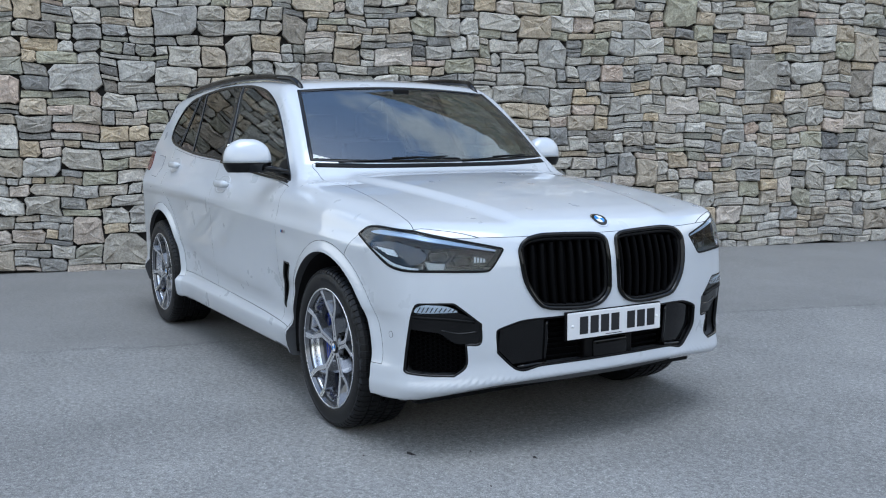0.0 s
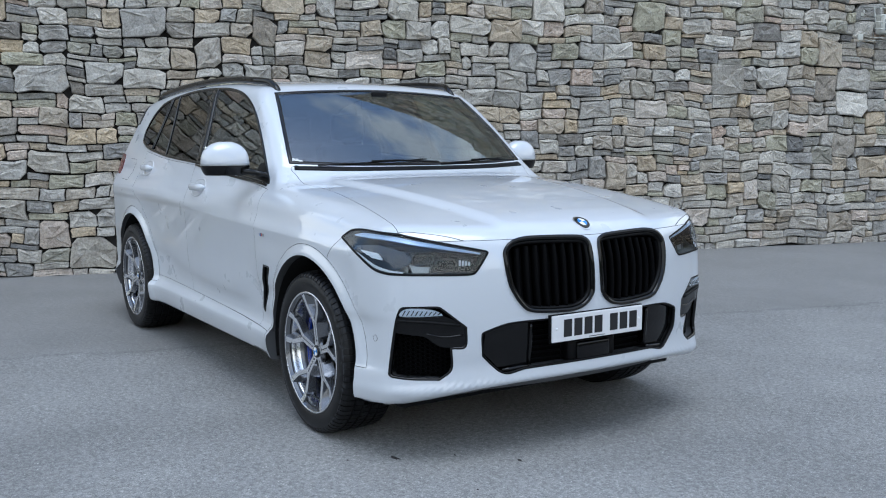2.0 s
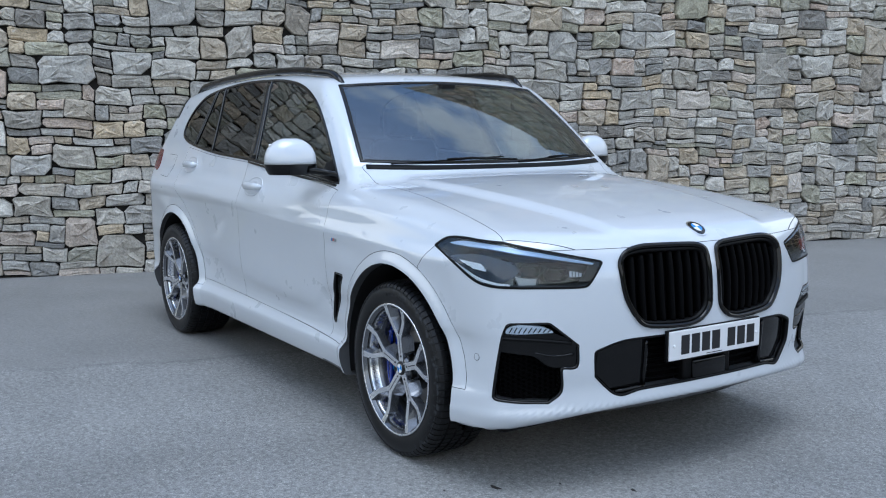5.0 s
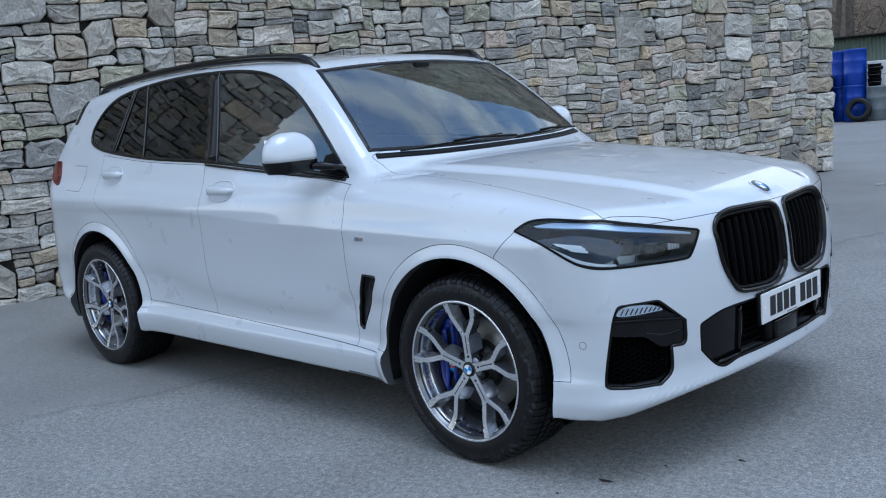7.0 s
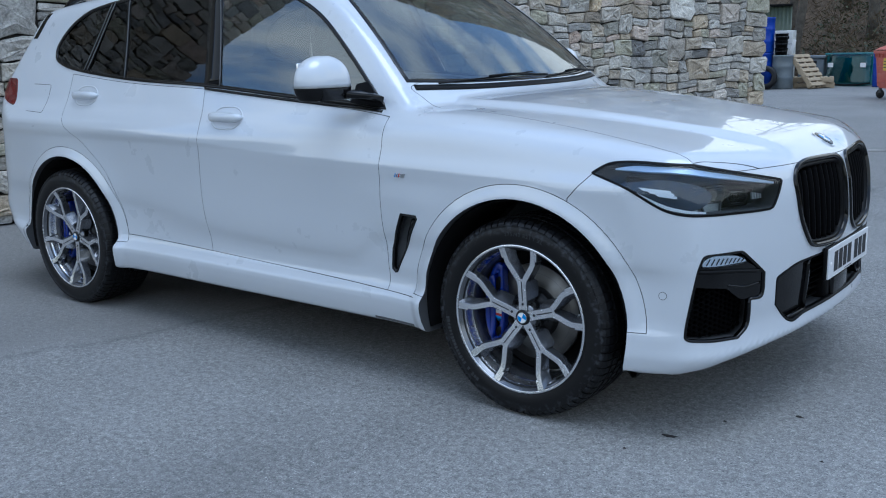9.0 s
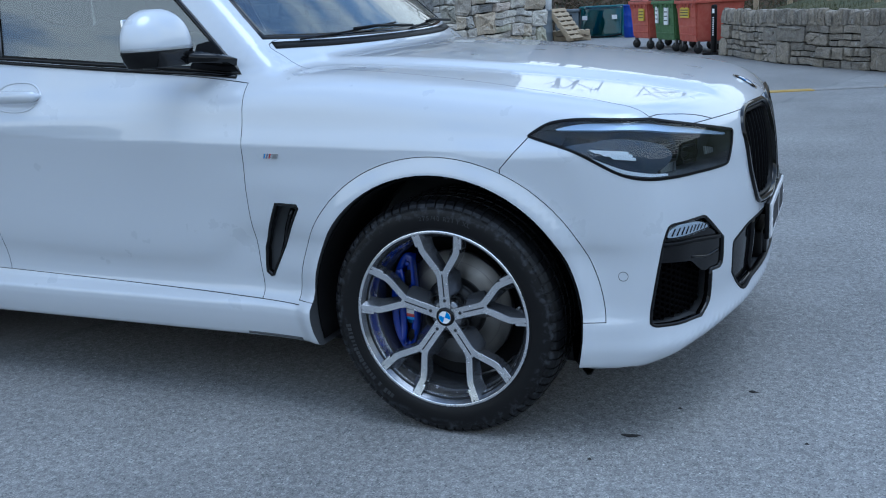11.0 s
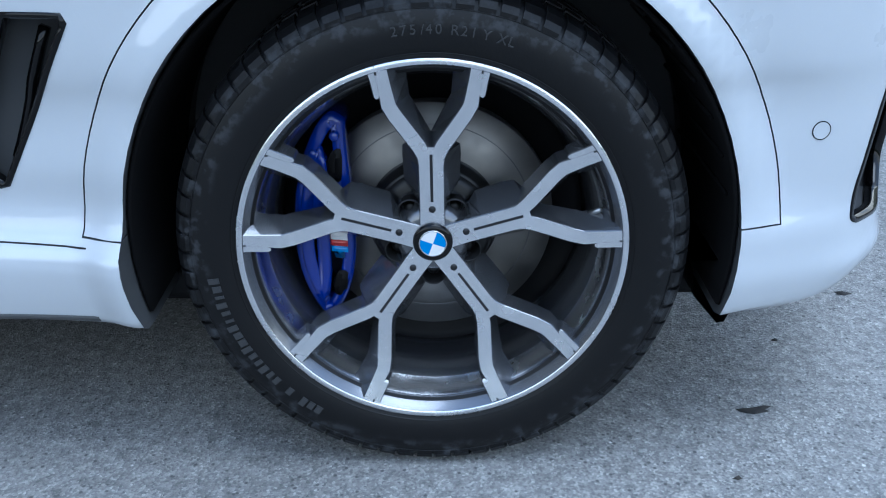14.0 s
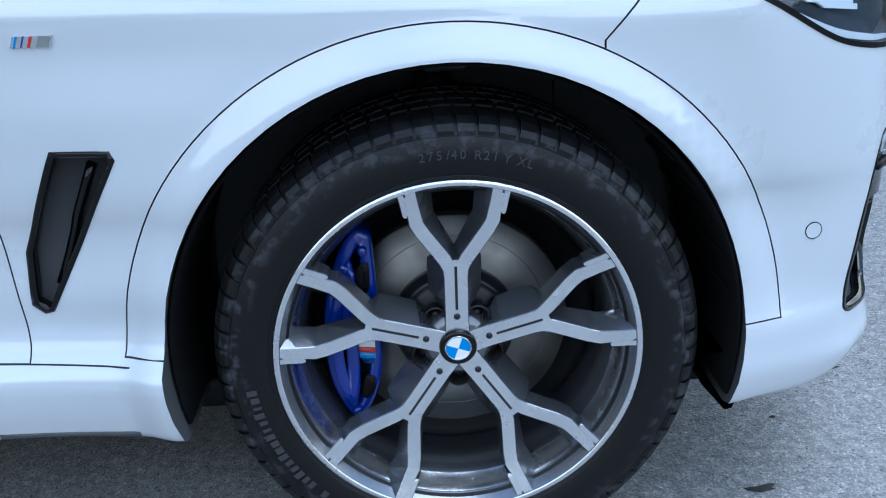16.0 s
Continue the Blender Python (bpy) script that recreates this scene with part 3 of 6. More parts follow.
def half_body():
    """The right half of the body as a closed solid."""
    # closer rows along the sill's ledge and the shoulder crease
    fine = np.linspace(-90, 90, 3601)
    dense = 1 + 2.5 * np.exp(-((fine + 19.5) / 5) ** 2) + 2.0 * np.exp(-((fine - 11) / 5) ** 2)
    dense = np.concatenate([[0], np.cumsum((dense[1:] + dense[:-1]) / 2)])
    n = 160
    ang = -math.pi - np.radians(np.interp(np.linspace(0, dense[-1], n), dense, fine))
    rows = [(-3.2, p, -1) for p in np.linspace(math.pi / 2, 0, 44, endpoint=False)[1:]]
    rows += [(x, 0, 0) for x in np.linspace(-3.2, .2, 270)]
    rows += [(.2, p, 1) for p in np.linspace(0, math.pi / 2, 66)[1:-1]]
    o = np.array([(x, 0, .70) for x, _, _ in rows])
    d = np.array([[(s * math.sin(p), math.cos(t) * math.cos(p), math.sin(t) * math.cos(p)) for t in ang] for _, p, s in rows])
    lo, hi = np.full(d.shape[:2], .05), np.full(d.shape[:2], 1.6)
    for _ in range(24):
        m = (lo + hi) / 2
        q = o[:, None] + d * m[..., None]
        inside = body(q[..., 0], q[..., 1], q[..., 2]) < 0
        lo, hi = np.where(inside, m, lo), np.where(inside, hi, m)
    v = o[:, None] + d * lo[..., None]
    v[:, 0, 1] = v[:, -1, 1] = 0
    k = len(rows)
    faces = [(r * n + c, r * n + c + 1, (r + 1) * n + c + 1, (r + 1) * n + c) for r in range(k - 1) for c in range(n - 1)]
    faces += [(r * n, (r + 1) * n, (r + 1) * n + n - 1, r * n + n - 1) for r in range(k - 1)]
    faces += [tuple(range(n)), tuple((k - 1) * n + c for c in range(n))[::-1]]
    bm = bmesh.new()
    vs = [bm.verts.new(p) for p in v.reshape(-1, 3)]
    for f in faces:
        bm.faces.new([vs[i] for i in f])
    bmesh.ops.recalc_face_normals(bm, faces=bm.faces[:])
    me = bpy.data.meshes.new("body")
    bm.to_mesh(me)
    bm.free()
    return me


def panel(name, me, mats, parent, both, label=""):
    """A cut piece of the right half becomes a part: mirrored over the middle (both) or as it stands."""
    bm = bmesh.new()
    bm.from_mesh(me)
    bpy.data.meshes.remove(me)
    if both:
        bmesh.ops.delete(bm, geom=[f for f in bm.faces if all(abs(v.co.y) < 1e-4 for v in f.verts)], context="FACES")
        twin = bmesh.ops.duplicate(bm, geom=bm.verts[:] + bm.edges[:] + bm.faces[:])["geom"]
        for g in twin:
            if isinstance(g, bmesh.types.BMVert):
                g.co.y = -g.co.y
        bmesh.ops.reverse_faces(bm, faces=[g for g in twin if isinstance(g, bmesh.types.BMFace)])
        bmesh.ops.remove_doubles(bm, verts=[v for v in bm.verts if abs(v.co.y) < 2e-4], dist=3e-4)
    out = bpy.data.meshes.new(name)
    bmesh.ops.triangulate(bm, faces=[f for f in bm.faces if len(f.verts) > 4])
    bm.to_mesh(out)
    bm.free()
    dress(out, mats)
    ob = new(name, out)
    ob.parent = parent
    if label:
        ob["label"] = label
    return ob


def dress(me, mats):
    """Outer skin: paint and the smooth solid's own normals; cut faces: one grey for lining and gap shade."""
    for m in mats:
        me.materials.append(m)
    co = np.empty(len(me.vertices) * 3)
    me.vertices.foreach_get("co", co)
    co = co.reshape(-1, 3)
    fn = np.empty(len(me.polygons) * 3)
    me.polygons.foreach_get("normal", fn)
    fn = fn.reshape(-1, 3)
    skin = np.abs(body(*co.T)) < 2.5e-3
    vn = normal_at(co)
    corner = np.empty(len(me.loops), int)
    me.loops.foreach_get("vertex_index", corner)
    start, total = np.empty(len(me.polygons), int), np.empty(len(me.polygons), int)
    me.polygons.foreach_get("loop_start", start)
    me.polygons.foreach_get("loop_total", total)
    face = np.repeat(np.arange(len(me.polygons)), total)
    area = np.empty(len(me.polygons))
    me.polygons.foreach_get("area", area)
    good = skin[corner] & (((vn[corner] * fn[face]).sum(1) > .35) | (area[face] < 2e-5))
    outer = np.add.reduceat(~good, start) == 0
    me.polygons.foreach_set("material_index", np.where(outer, 0, 1).astype(np.int32))
    me.polygons.foreach_set("use_smooth", np.ones(len(outer), bool))
    nl = np.where((good & outer[face])[:, None], vn[corner], fn[face])
    me.normals_split_custom_set(nl.tolist())
    me.update()


def mirrored(ob, parent, skin=False):
    """The same part on the car's other side."""
    me = ob.data.copy()
    bm = bmesh.new()
    bm.from_mesh(me)
    for v in bm.verts:
        v.co.y = -v.co.y
    bmesh.ops.reverse_faces(bm, faces=bm.faces[:])
    if skin:
        me = bpy.data.meshes.new(ob.data.name)
    bm.to_mesh(me)
    bm.free()
    if skin:
        dress(me, PANEL)
    twin = new(ob.name.split(".")[0], me)
    twin.parent = parent
    if "label" in ob:
        twin["label"] = ob["label"]
    return twin


def circle(cx, cz, r, n=64, squash=1.0):
    t = np.linspace(0, 2 * math.pi, n, endpoint=False)
    return np.stack([cx + r * np.cos(t), cz + r * squash * np.sin(t)], 1)


# ---- outlines on the body ----
DLO = curve_through([(-.700, 1.113), (-.700, 1.113), (-.905, 1.133), (-1.26, 1.158), (-1.83, 1.20), (-2.45, 1.228), (-3.02, 1.283), (-3.21, 1.335),
                     (-3.23, 1.42), (-3.12, 1.53), (-2.94, 1.605), (-2.6, 1.652), (-2.2, 1.672), (-1.75, 1.664), (-1.48, 1.635), (-1.31, 1.588), (-1.15, 1.505), (-.97, 1.36)])
SCREEN_LOOP = curve_through([(0, 1.200), (-.45, 1.203), (-.762, 1.216), (-.762, 1.216), (-.705, 1.42), (-.635, 1.618), (-.635, 1.618), (-.35, 1.636), (0, 1.645),
                             (.35, 1.636), (.635, 1.618), (.635, 1.618), (.705, 1.42), (.762, 1.216), (.762, 1.216), (.45, 1.203)])
LAMP = curve_through([(-.463, .926), (-.455, .937), (-.405, .966), (-.33, .974), (-.165, .966), (-.165, .966), (.185, .892), (.194, .880), (.150, .802), (.115, .793),
                      (-.075, .797), (-.20, .800), (-.275, .818), (-.38, .885)])
FOG = curve_through([(-.168, .600), (-.148, .660), (-.125, .671), (0.0, .671), (.020, .664), (.118, .580), (.118, .580), (.114, .495), (.06, .488), (.06, .488), (.058, .400), (.010, .358),
                     (.010, .358), (-.175, .370), (-.200, .388)])
KIDNEY = curve_through([(-.462, .868), (-.445, .905), (-.405, .928), (-.325, .938), (-.085, .931), (-.035, .915), (-.022, .880), (-.022, .70), (-.040, .660), (-.085, .628), (-.16, .616), (-.33, .626), (-.385, .650), (-.445, .742)])
INTAKE = curve_through([(-.566, .545), (-.545, .560), (-.45, .588), (-.28, .592), (0, .592), (.28, .592), (.45, .588), (.545, .560), (.566, .545), (.566, .545), (.560, .450), (.490, .382), (.445, .366), (.36, .380), (0, .384), (-.36, .380), (-.445, .366), (-.490, .382), (-.560, .450), (-.560, .450)])
VENT = np.array([(-.562, .716), (-.478, .714), (-.472, .700), (-.608, .462), (-.622, .458), (-.640, .474), (-.632, .560)])
HOOD = curve_through([(-.62, .1), (-.62, .1), (-.645, -.60), (-.66, -.752), (-.60, -.748), (-.55, -.745), (-.25, -.745), (0.0, -.768), (.38, -.815), (.612, -.847), (.612, -.847), (.814, -.512), (.92, -.41), (.92, .1), (.92, .1)], 4)
DOOR_F = curve_through([(-.664, 1.09), (-.664, 1.09), (-.660, .925), (-.668, .70), (-.652, .386), (-.652, .386), (-1.80, .416), (-1.80, .416), (-1.826, .706), (-1.797, .994), (-1.832, 1.19), (-1.832, 1.19), (-1.26, 1.144), (-.905, 1.117)], 4)
DOOR_R = curve_through([(-1.832, 1.19), (-1.832, 1.19), (-1.797, .994), (-1.826, .706), (-1.80, .416), (-1.80, .416), (-2.47, .432), (-2.47, .432), (-2.50, .56), (-2.60, .75), (-2.78, .90), (-2.97, 1.02), (-3.0, 1.26), (-3.0, 1.26), (-2.45, 1.215)], 4)

# ---- the car ----
car = new("car")
car.location = (0, 0, .008)
tagged(car, "white five-door SUV with gloss black trim, parked on tarmac", "car")
shell = half_body()
for axle in AXLES:
    shell = boolean(shell, prism(circle(axle, .372, .445, 72, 1.01), FLANK, 0.0, .82), "DIFFERENCE")
shell = boolean(shell, prism(inset(DLO, .002), FLANK, 0, 1.6), "DIFFERENCE")
shell = boolean(shell, prism(inset(SCREEN_LOOP, .004), SCREEN, -.3, 2.0), "DIFFERENCE")
shell = boolean(shell, box(bmesh.new(), -3.4, -.74, .50, -.72, .5, 1.30), "DIFFERENCE")
shell = boolean(shell, prism(LAMP, CORNER, 0, .66), "DIFFERENCE")
shell = boolean(shell, prism(FOG, CORNER, 0, .58), "DIFFERENCE")
shell = boolean(shell, prism(KIDNEY, FRONT, 0, .50), "DIFFERENCE")
shell = boolean(shell, prism(INTAKE, FRONT, 0, .56), "DIFFERENCE")
shell = boolean(shell, prism(VENT, FLANK, 0, .44), "DIFFERENCE")
PANEL = [PAINT, SEAM]
GAP = .0012


def take(loop, view, near, far):
    """Cuts a panel out of the shell, with a gap round it."""
    global shell
    got = boolean(shell.copy(), prism(inset(loop, GAP), view, near, far), "INTERSECT")
    shell = boolean(shell, prism(inset(loop, -GAP), view, near, far), "DIFFERENCE")
    return got


def arch_loop(axle):
    """The trim's outer edge: a circle that ends on a level joint near the foot of the arch."""
    p = circle(axle, .366, .507, 120)
    return p[p[:, 1] > .384]


ARCH = [arch_loop(axle) for axle in AXLES]
arches = [boolean(shell.copy(), prism(inset(a, GAP), FLANK, 0, .55), "INTERSECT") for a in ARCH]
SEAM = [(.212, -.3), (.212, .838), (.297, .932), (1.3, .932)]
front = boolean(shell.copy(), prism(inset(np.array([(-4.6, -.3)] + SEAM + [(1.3, 2), (-4.6, 2)]), -GAP), FLANK, -.2, 1.7), "DIFFERENCE")
shell = boolean(shell, prism(inset(np.array(SEAM + [(1.3, -.3)]), -GAP), FLANK, -.2, 1.7), "DIFFERENCE")
front = boolean(front, prism(inset(ARCH[0], -GAP), FLANK, 0, .55), "DIFFERENCE")
bumper = panel("front_bumper", front, PANEL, car, True)
hood = panel("hood", take(HOOD, TOP, .8, 1.216), PANEL, car, True)
doors = []
for loop in (DOOR_F, DOOR_R):
    doors.append(panel("door", take(loop, FLANK, 0, .52), PANEL, car, False))
for a in ARCH:
    shell = boolean(shell, prism(inset(a, -GAP), FLANK, 0, .55), "DIFFERENCE")
arches = [panel("wheel_arch_trim", a, PANEL, car, False) for a in arches]
panel("body", shell, PANEL, car, True)
left_doors = [mirrored(d, car, True) for d in doors]
for a in arches:
    mirrored(a, car, True)
# ---- wheels: built at the origin with the axle along y, the outer face towards -y ----
HUB = .366
LIFTED = .008
RIM_R = .284


def station(r, ang, w, turn, top, base, y0, y1):
    """A cross-section of a spoke: at radius r and angle ang, half widths top and base, from depth y1 to face y0. A pair of
    half widths gives each flank its own: the lower angle first."""
    c = np.array([r * math.cos(ang), 0, r * math.sin(ang)])
    t = np.array([-math.sin(ang + turn), 0, math.cos(ang + turn)])
    (t0, t1), (b0, b1) = (v if isinstance(v, tuple) else (v, v) for v in (top, base))
    e = .0012
    return [c + t * b1 + (0, y1, 0), c + t * t1 + (0, y0 + .0015, 0), c + t * (t1 - e) + (0, y0, 0), c - t * (t0 - e) + (0, y0, 0), c - t * t0 + (0, y0 + .0015, 0), c - t * b0 + (0, y1, 0)]


def bar(stations):
    bm = loft([np.array(r) for r in zip(*stations)], False)
    for f in bm.faces:
        f.smooth = False
    return bm


def spoke_mesh(mid):
    """One forked spoke: a stem between lower shoulders, two arms with a knee and broad inner slopes, and the fingers beside their feet."""
    stem = bar([station(.024, mid, 0, 0, .019, .022, -.1010, -.074), station(.052, mid, 0, 0, .0185, .0225, -.1022, -.074), station(.066, mid, 0, 0, .0185, .0300, -.1036, -.066), station(.080, mid, 0, 0, .0185, .0410, -.1050, -.058), station(.122, mid, 0, 0, .0185, .0430, -.1092, -.062), station(.140, mid, 0, 0, .0215, .0420, -.1110, -.066), station(.150, mid, 0, 0, .0215, .0300, -.1115, -.074)])
    arms = []
    for s in (-1, 1):
        pair = lambda outer, inner: (outer, inner) if s < 0 else (inner, outer)
        arms.append(bar([station(.134, mid + s * .062, 0, s * .52, .0108, pair(.0150, .0150), -.1105, -.074), station(.152, mid + s * .108, 0, s * .50, .0112, pair(.0150, .0200), -.1125, -.076), station(.204, mid + s * .238, 0, s * .34, .0112, pair(.0150, .0270), -.1198, -.084),
                         station(.221, mid + s * .258, 0, 0, .0112, pair(.0150, .0280), -.1230, -.088), station(.250, mid + s * .246, 0, 0, .0098, pair(.0125, .0300), -.1305, -.096), station(.280, mid + s * .237, 0, 0, .0098, pair(.0125, .0340), -.1390, -.104)]))
        arms.append(bar([station(.2360, mid + s * .306, 0, 0, .0030, .0070, -.1262, -.100), station(.2400, mid + s * .303, 0, 0, .0050, .0085, -.1278, -.100), station(.262, mid + s * .291, 0, 0, .0052, .0110, -.1336, -.104), station(.280, mid + s * .285, 0, 0, .0056, .0130, -.1390, -.108)]))
    return combine(stem, *arms)


def two_tone(bm):
    """Faces turned outwards are bare machined alloy, the flanks dark paint."""
    bmesh.ops.recalc_face_normals(bm, faces=bm.faces[:])
    for f in bm.faces:
        f.material_index = 0 if f.normal.y < -.90 and min(v.co.y for v in f.verts) < -.0965 else 1
    return bm


def flat_text(words, size, extrude):
    cu = bpy.data.curves.new("tmp", "FONT")
    cu.body, cu.size, cu.extrude, cu.align_x = words, size, extrude, "CENTER"
    ob = new("tmp", cu)
    me = bpy.data.meshes.new_from_object(ob.evaluated_get(bpy.context.evaluated_depsgraph_get()))
    bpy.data.objects.remove(ob)
    bm = bmesh.new()
    bm.from_mesh(me)
    bpy.data.meshes.remove(me)
    return bm


def on_sidewall(bm, ang, r, y):
    """Lays flat letters, upright along +y of their plane, on the outer sidewall."""
    bm.transform(Matrix(((1, 0, 0, 0), (0, 0, -1, 0), (0, 1, 0, 0), (0, 0, 0, 1))))
    bm.transform(pose(0, y, r))
    bm.transform(Matrix.Rotation(math.pi / 2 - ang, 4, "Y"))
    return bm


def sidewall_y(r):
    return float(spline(np.array(r), (.280, .288, .300, .325, .345, .358, .366), (-.133, -.139, -.1435, -.146, -.1415, -.134, -.126)))


def build_wheel(width, turn, caliper_side, marked):
    """width: how much wider than the front tyre on the inner side."""
    wheel = new("wheel")
    wheel.parent = car
    inner = .126 + width
    prof = [(.262, -.118), (.280, -.133)] + [(r, sidewall_y(r)) for r in (.2835, .288, .2925, .300, .312, .325, .336, .345, .353, .359, .364)]
    prof += [(.3705, -.118), (.3735, -.108)]
    for y in (-.078, -.034, .012, .054):
        prof += [(.3740, y - .005), (.3675, y - .004), (.3675, y + .004), (.3740, y + .005)]
    prof += [(.3690, inner - .014), (.360, inner + .004), (.34, inner + .016), (.30, inner + .012), (.270, inner - .004)]
    tyre_bm = lathe(prof, 160)
    blocks = []
    n = 76
    for i in range(n):
        a0 = 2 * math.pi * i / n
        span = 2 * math.pi / n * .80
        for rows, skew in (([(.3785, -.084), (.3775, -.104), (.3735, -.121), (.3650, -.1345), (.356, -.1405)], .10), ([(0.3795, -.074), (0.3797, -.040)], -.35), ([(0.3797, -.028), (0.3797, .006)], .30), ([(0.3797, .018), (0.3795, .048)], -.30), ([(0.3790, .060), (0.3760, inner - .016)], .2)):
            bmb = bmesh.new()
            lo, hi = [], []
            for k, (r, y) in enumerate(rows):
                drop = .0055 if k < 3 else .004
                for row, rr in ((hi, r), (lo, r - drop - .002)):
                    row.append([bmb.verts.new((rr * math.cos(a), y, rr * math.sin(a))) for a in (a0 + skew * (y + .08), a0 + skew * (y + .08) + span)])
            m = len(rows)
            for k in range(m - 1):
                bmb.faces.new([hi[k][0], hi[k + 1][0], hi[k + 1][1], hi[k][1]])
                for c in (0, 1):
                    f = [hi[k][c], lo[k][c], lo[k + 1][c], hi[k + 1][c]]
                    bmb.faces.new(f if c == 0 else f[::-1])
            for k in (0, m - 1):
                bmb.faces.new([hi[k][0], hi[k][1], lo[k][1], lo[k][0]])
            blocks.append(bmb)
    me = bpy.data.meshes.new("tmp")
    tread = bmesh.new()
    for b in blocks:
        b.to_mesh(me)
        tread.from_mesh(me)
        b.free()
    for bmx in (tyre_bm, tread):
        bmx.transform(Matrix.Rotation(turn, 4, "Y"))
        for v in bmx.verts:
            v.co.z = max(v.co.z, -HUB - LIFTED + (.001 if bmx is tread else .003))
        bmesh.ops.recalc_face_normals(bmx, faces=bmx.faces[:])
    tyre = part("tyre", tyre_bm, RUBBER, wheel, "black rubber tyre with a low sidewall")
    part("tread", tread, RUBBER, tyre, smooth=False)
    for r in (.2905, .349):
        part("sidewall_rib", lathe([(r - .0012, sidewall_y(r - .0012) + .002), (r - .0004, sidewall_y(r) - .0012), (r + .0004, sidewall_y(r) - .0012), (r + .0012, sidewall_y(r + .0012) + .002)], 160), RUBBER, tyre)
    if marked:
        words = "275/40 R21 Y XL"
        letters = []
        ang = radians(98)
        for ch in words:
            if ch != " ":
                letters.append(on_sidewall(flat_text(ch, .0185, .0008), ang, .3165, sidewall_y(.322) - .0004))
            ang -= (.0125 if ch not in "1/ " else .0085) / .320
        part("size_marking", combine(*letters), TYRE_MARK, tyre, "raised grey size marking", False)
        dashes = []
        ang = radians(187)
        for k, wd in enumerate([.011, .012, .006, .011, .008, .006, .011, .013, .014, .011, .010, .009, .012, .009, .011, 0, .012, 0, .012, .012, .013]):
            if wd:
                dashes.append(on_sidewall(box(bmesh.new(), -wd / 2 * .8, 0, -.0006, wd / 2 * .8, .013 + .003 * (k % 3 == 0), .0006), ang, .3145, sidewall_y(.322) - .0004))
            ang += .0135 / .32
        part("sidewall_lettering", combine(*dashes), TYRE_MARK, tyre, "raised bars of tyre lettering", False)
    # rim
    rim = part("rim", lathe([(.2835, -.1335), (RIM_R, -.1385), (.2828, -.1405), (.2760, -.1402), (.2748, -.1392), (.2620, -.1120), (.2600, -.1080), (.2585, -.0960), (.2560, -.0820), (.2520, -.0740), (.2420, -.0560), (.2380, .020), (.2420, .100), (.2560, .118), (.2700, .122)], 128), MACHINED, wheel, "machined alloy rim with a dark painted well and a put-in highlight ring")
    rim.data.materials.append(GUNMETAL)
    for p in rim.data.polygons:
        c = p.center
        d = math.hypot(c.x, c.z)
        # the well's inner step is also bare alloy, to paint in a highlight ring
        p.material_index = 0 if (d > .2722 and c.y < -.13) or (.2515 < d < .2610 and -.112 < c.y < -.07) else 1
    for k in range(5):
        bm = two_tone(spoke_mesh(math.pi / 2 + turn * 0 + k * math.tau / 5))
        sp = part("spoke", bm, MACHINED, wheel, "" if k else "forked spoke with a machined face", False)
        sp.data.materials.append(GUNMETAL)
        a = math.pi / 2 + k * math.tau / 5
        # black strips and discs laid on the face stand in for shaded hollows
        part("groove", bar([station(.064, a, 0, 0, .0030, .0030, -.1038, -.1015), station(.100, a, 0, 0, .0030, .0030, -.1075, -.1055), station(.139, a, 0, 0, .0030, .0030, -.1114, -.1090)]), INK, sp, smooth=False)
        part("stud_hole", lathe([(.0001, -.1032), (.0052, -.1032), (.0052, -.100)], 12, Matrix.Translation((.052 * math.cos(a), -.0002, .052 * math.sin(a)))), INK, sp)
        for s in (-1, 1):
            part("foot_notch", bar([station(.2700, a + s * .2675, 0, 0, .0013, .0013, -.1385, -.120), station(.2838, a + s * .2620, 0, 0, .0013, .0013, -.1412, -.130)]), INK, sp, smooth=False)
        b = a + math.pi / 5
        at = Matrix.Translation((.056 * math.cos(b), 0, .056 * math.sin(b)))
        bolt = part("wheel_bolt", lathe([(.0001, -.080), (.0065, -.080), (.0072, -.078), (.0098, -.074), (.0105, -.060)], 12, at), BOLT, wheel, "" if k else "black wheel bolt in a round recess")
        part("bolt_seat", lathe([(.0192, -.090), (.0182, -.0945), (.0170, -.0935), (.0158, -.064), (.0001, -.062)], 28, at), BOLT, bolt)
    hub = part("hub", lathe([(.0001, -.099), (.036, -.099), (.044, -.097), (.052, -.090), (.060, -.070), (.075, -.040), (.075, -.02)], 60), GUNMETAL, wheel)
    cap = part("centre_cap", lathe([(.0001, -.1085), (.0215, -.1085), (.0265, -.1078), (.0292, -.1055), (.0300, -.098)], 48), GLOSS_BLACK, wheel, "round black centre cap with blue and white quarters")
    for q in range(4):
        bm = bmesh.new()
        c = bm.verts.new((0, -.1095, 0))
        pts = [bm.verts.new((.0190 * math.cos(t), -.1092, .0190 * math.sin(t))) for t in np.linspace(q * math.pi / 2, (q + 1) * math.pi / 2, 9)]
        for a, b in zip(pts, pts[1:]):
            bm.faces.new([c, a, b])
        bm.transform(Matrix.Rotation(.35, 4, "Y"))
        part("badge_quarter", bm, WHITE if q % 2 else SKY_BLUE, cap, smooth=False)
    part("badge_ring", lathe([(.0192, -.1087), (.0200, -.1098), (.0208, -.1087)], 40), CHROME, cap)
    bm = bmesh.new()
    bmesh.ops.create_cone(bm, cap_ends=True, segments=12, radius1=.0045, radius2=.0035, depth=.03, matrix=pose(.240 * math.cos(.18), -.098, .240 * math.sin(.18), 60, 0, 40))
    part("valve", bm, SILVER, wheel, "small bright valve cap")
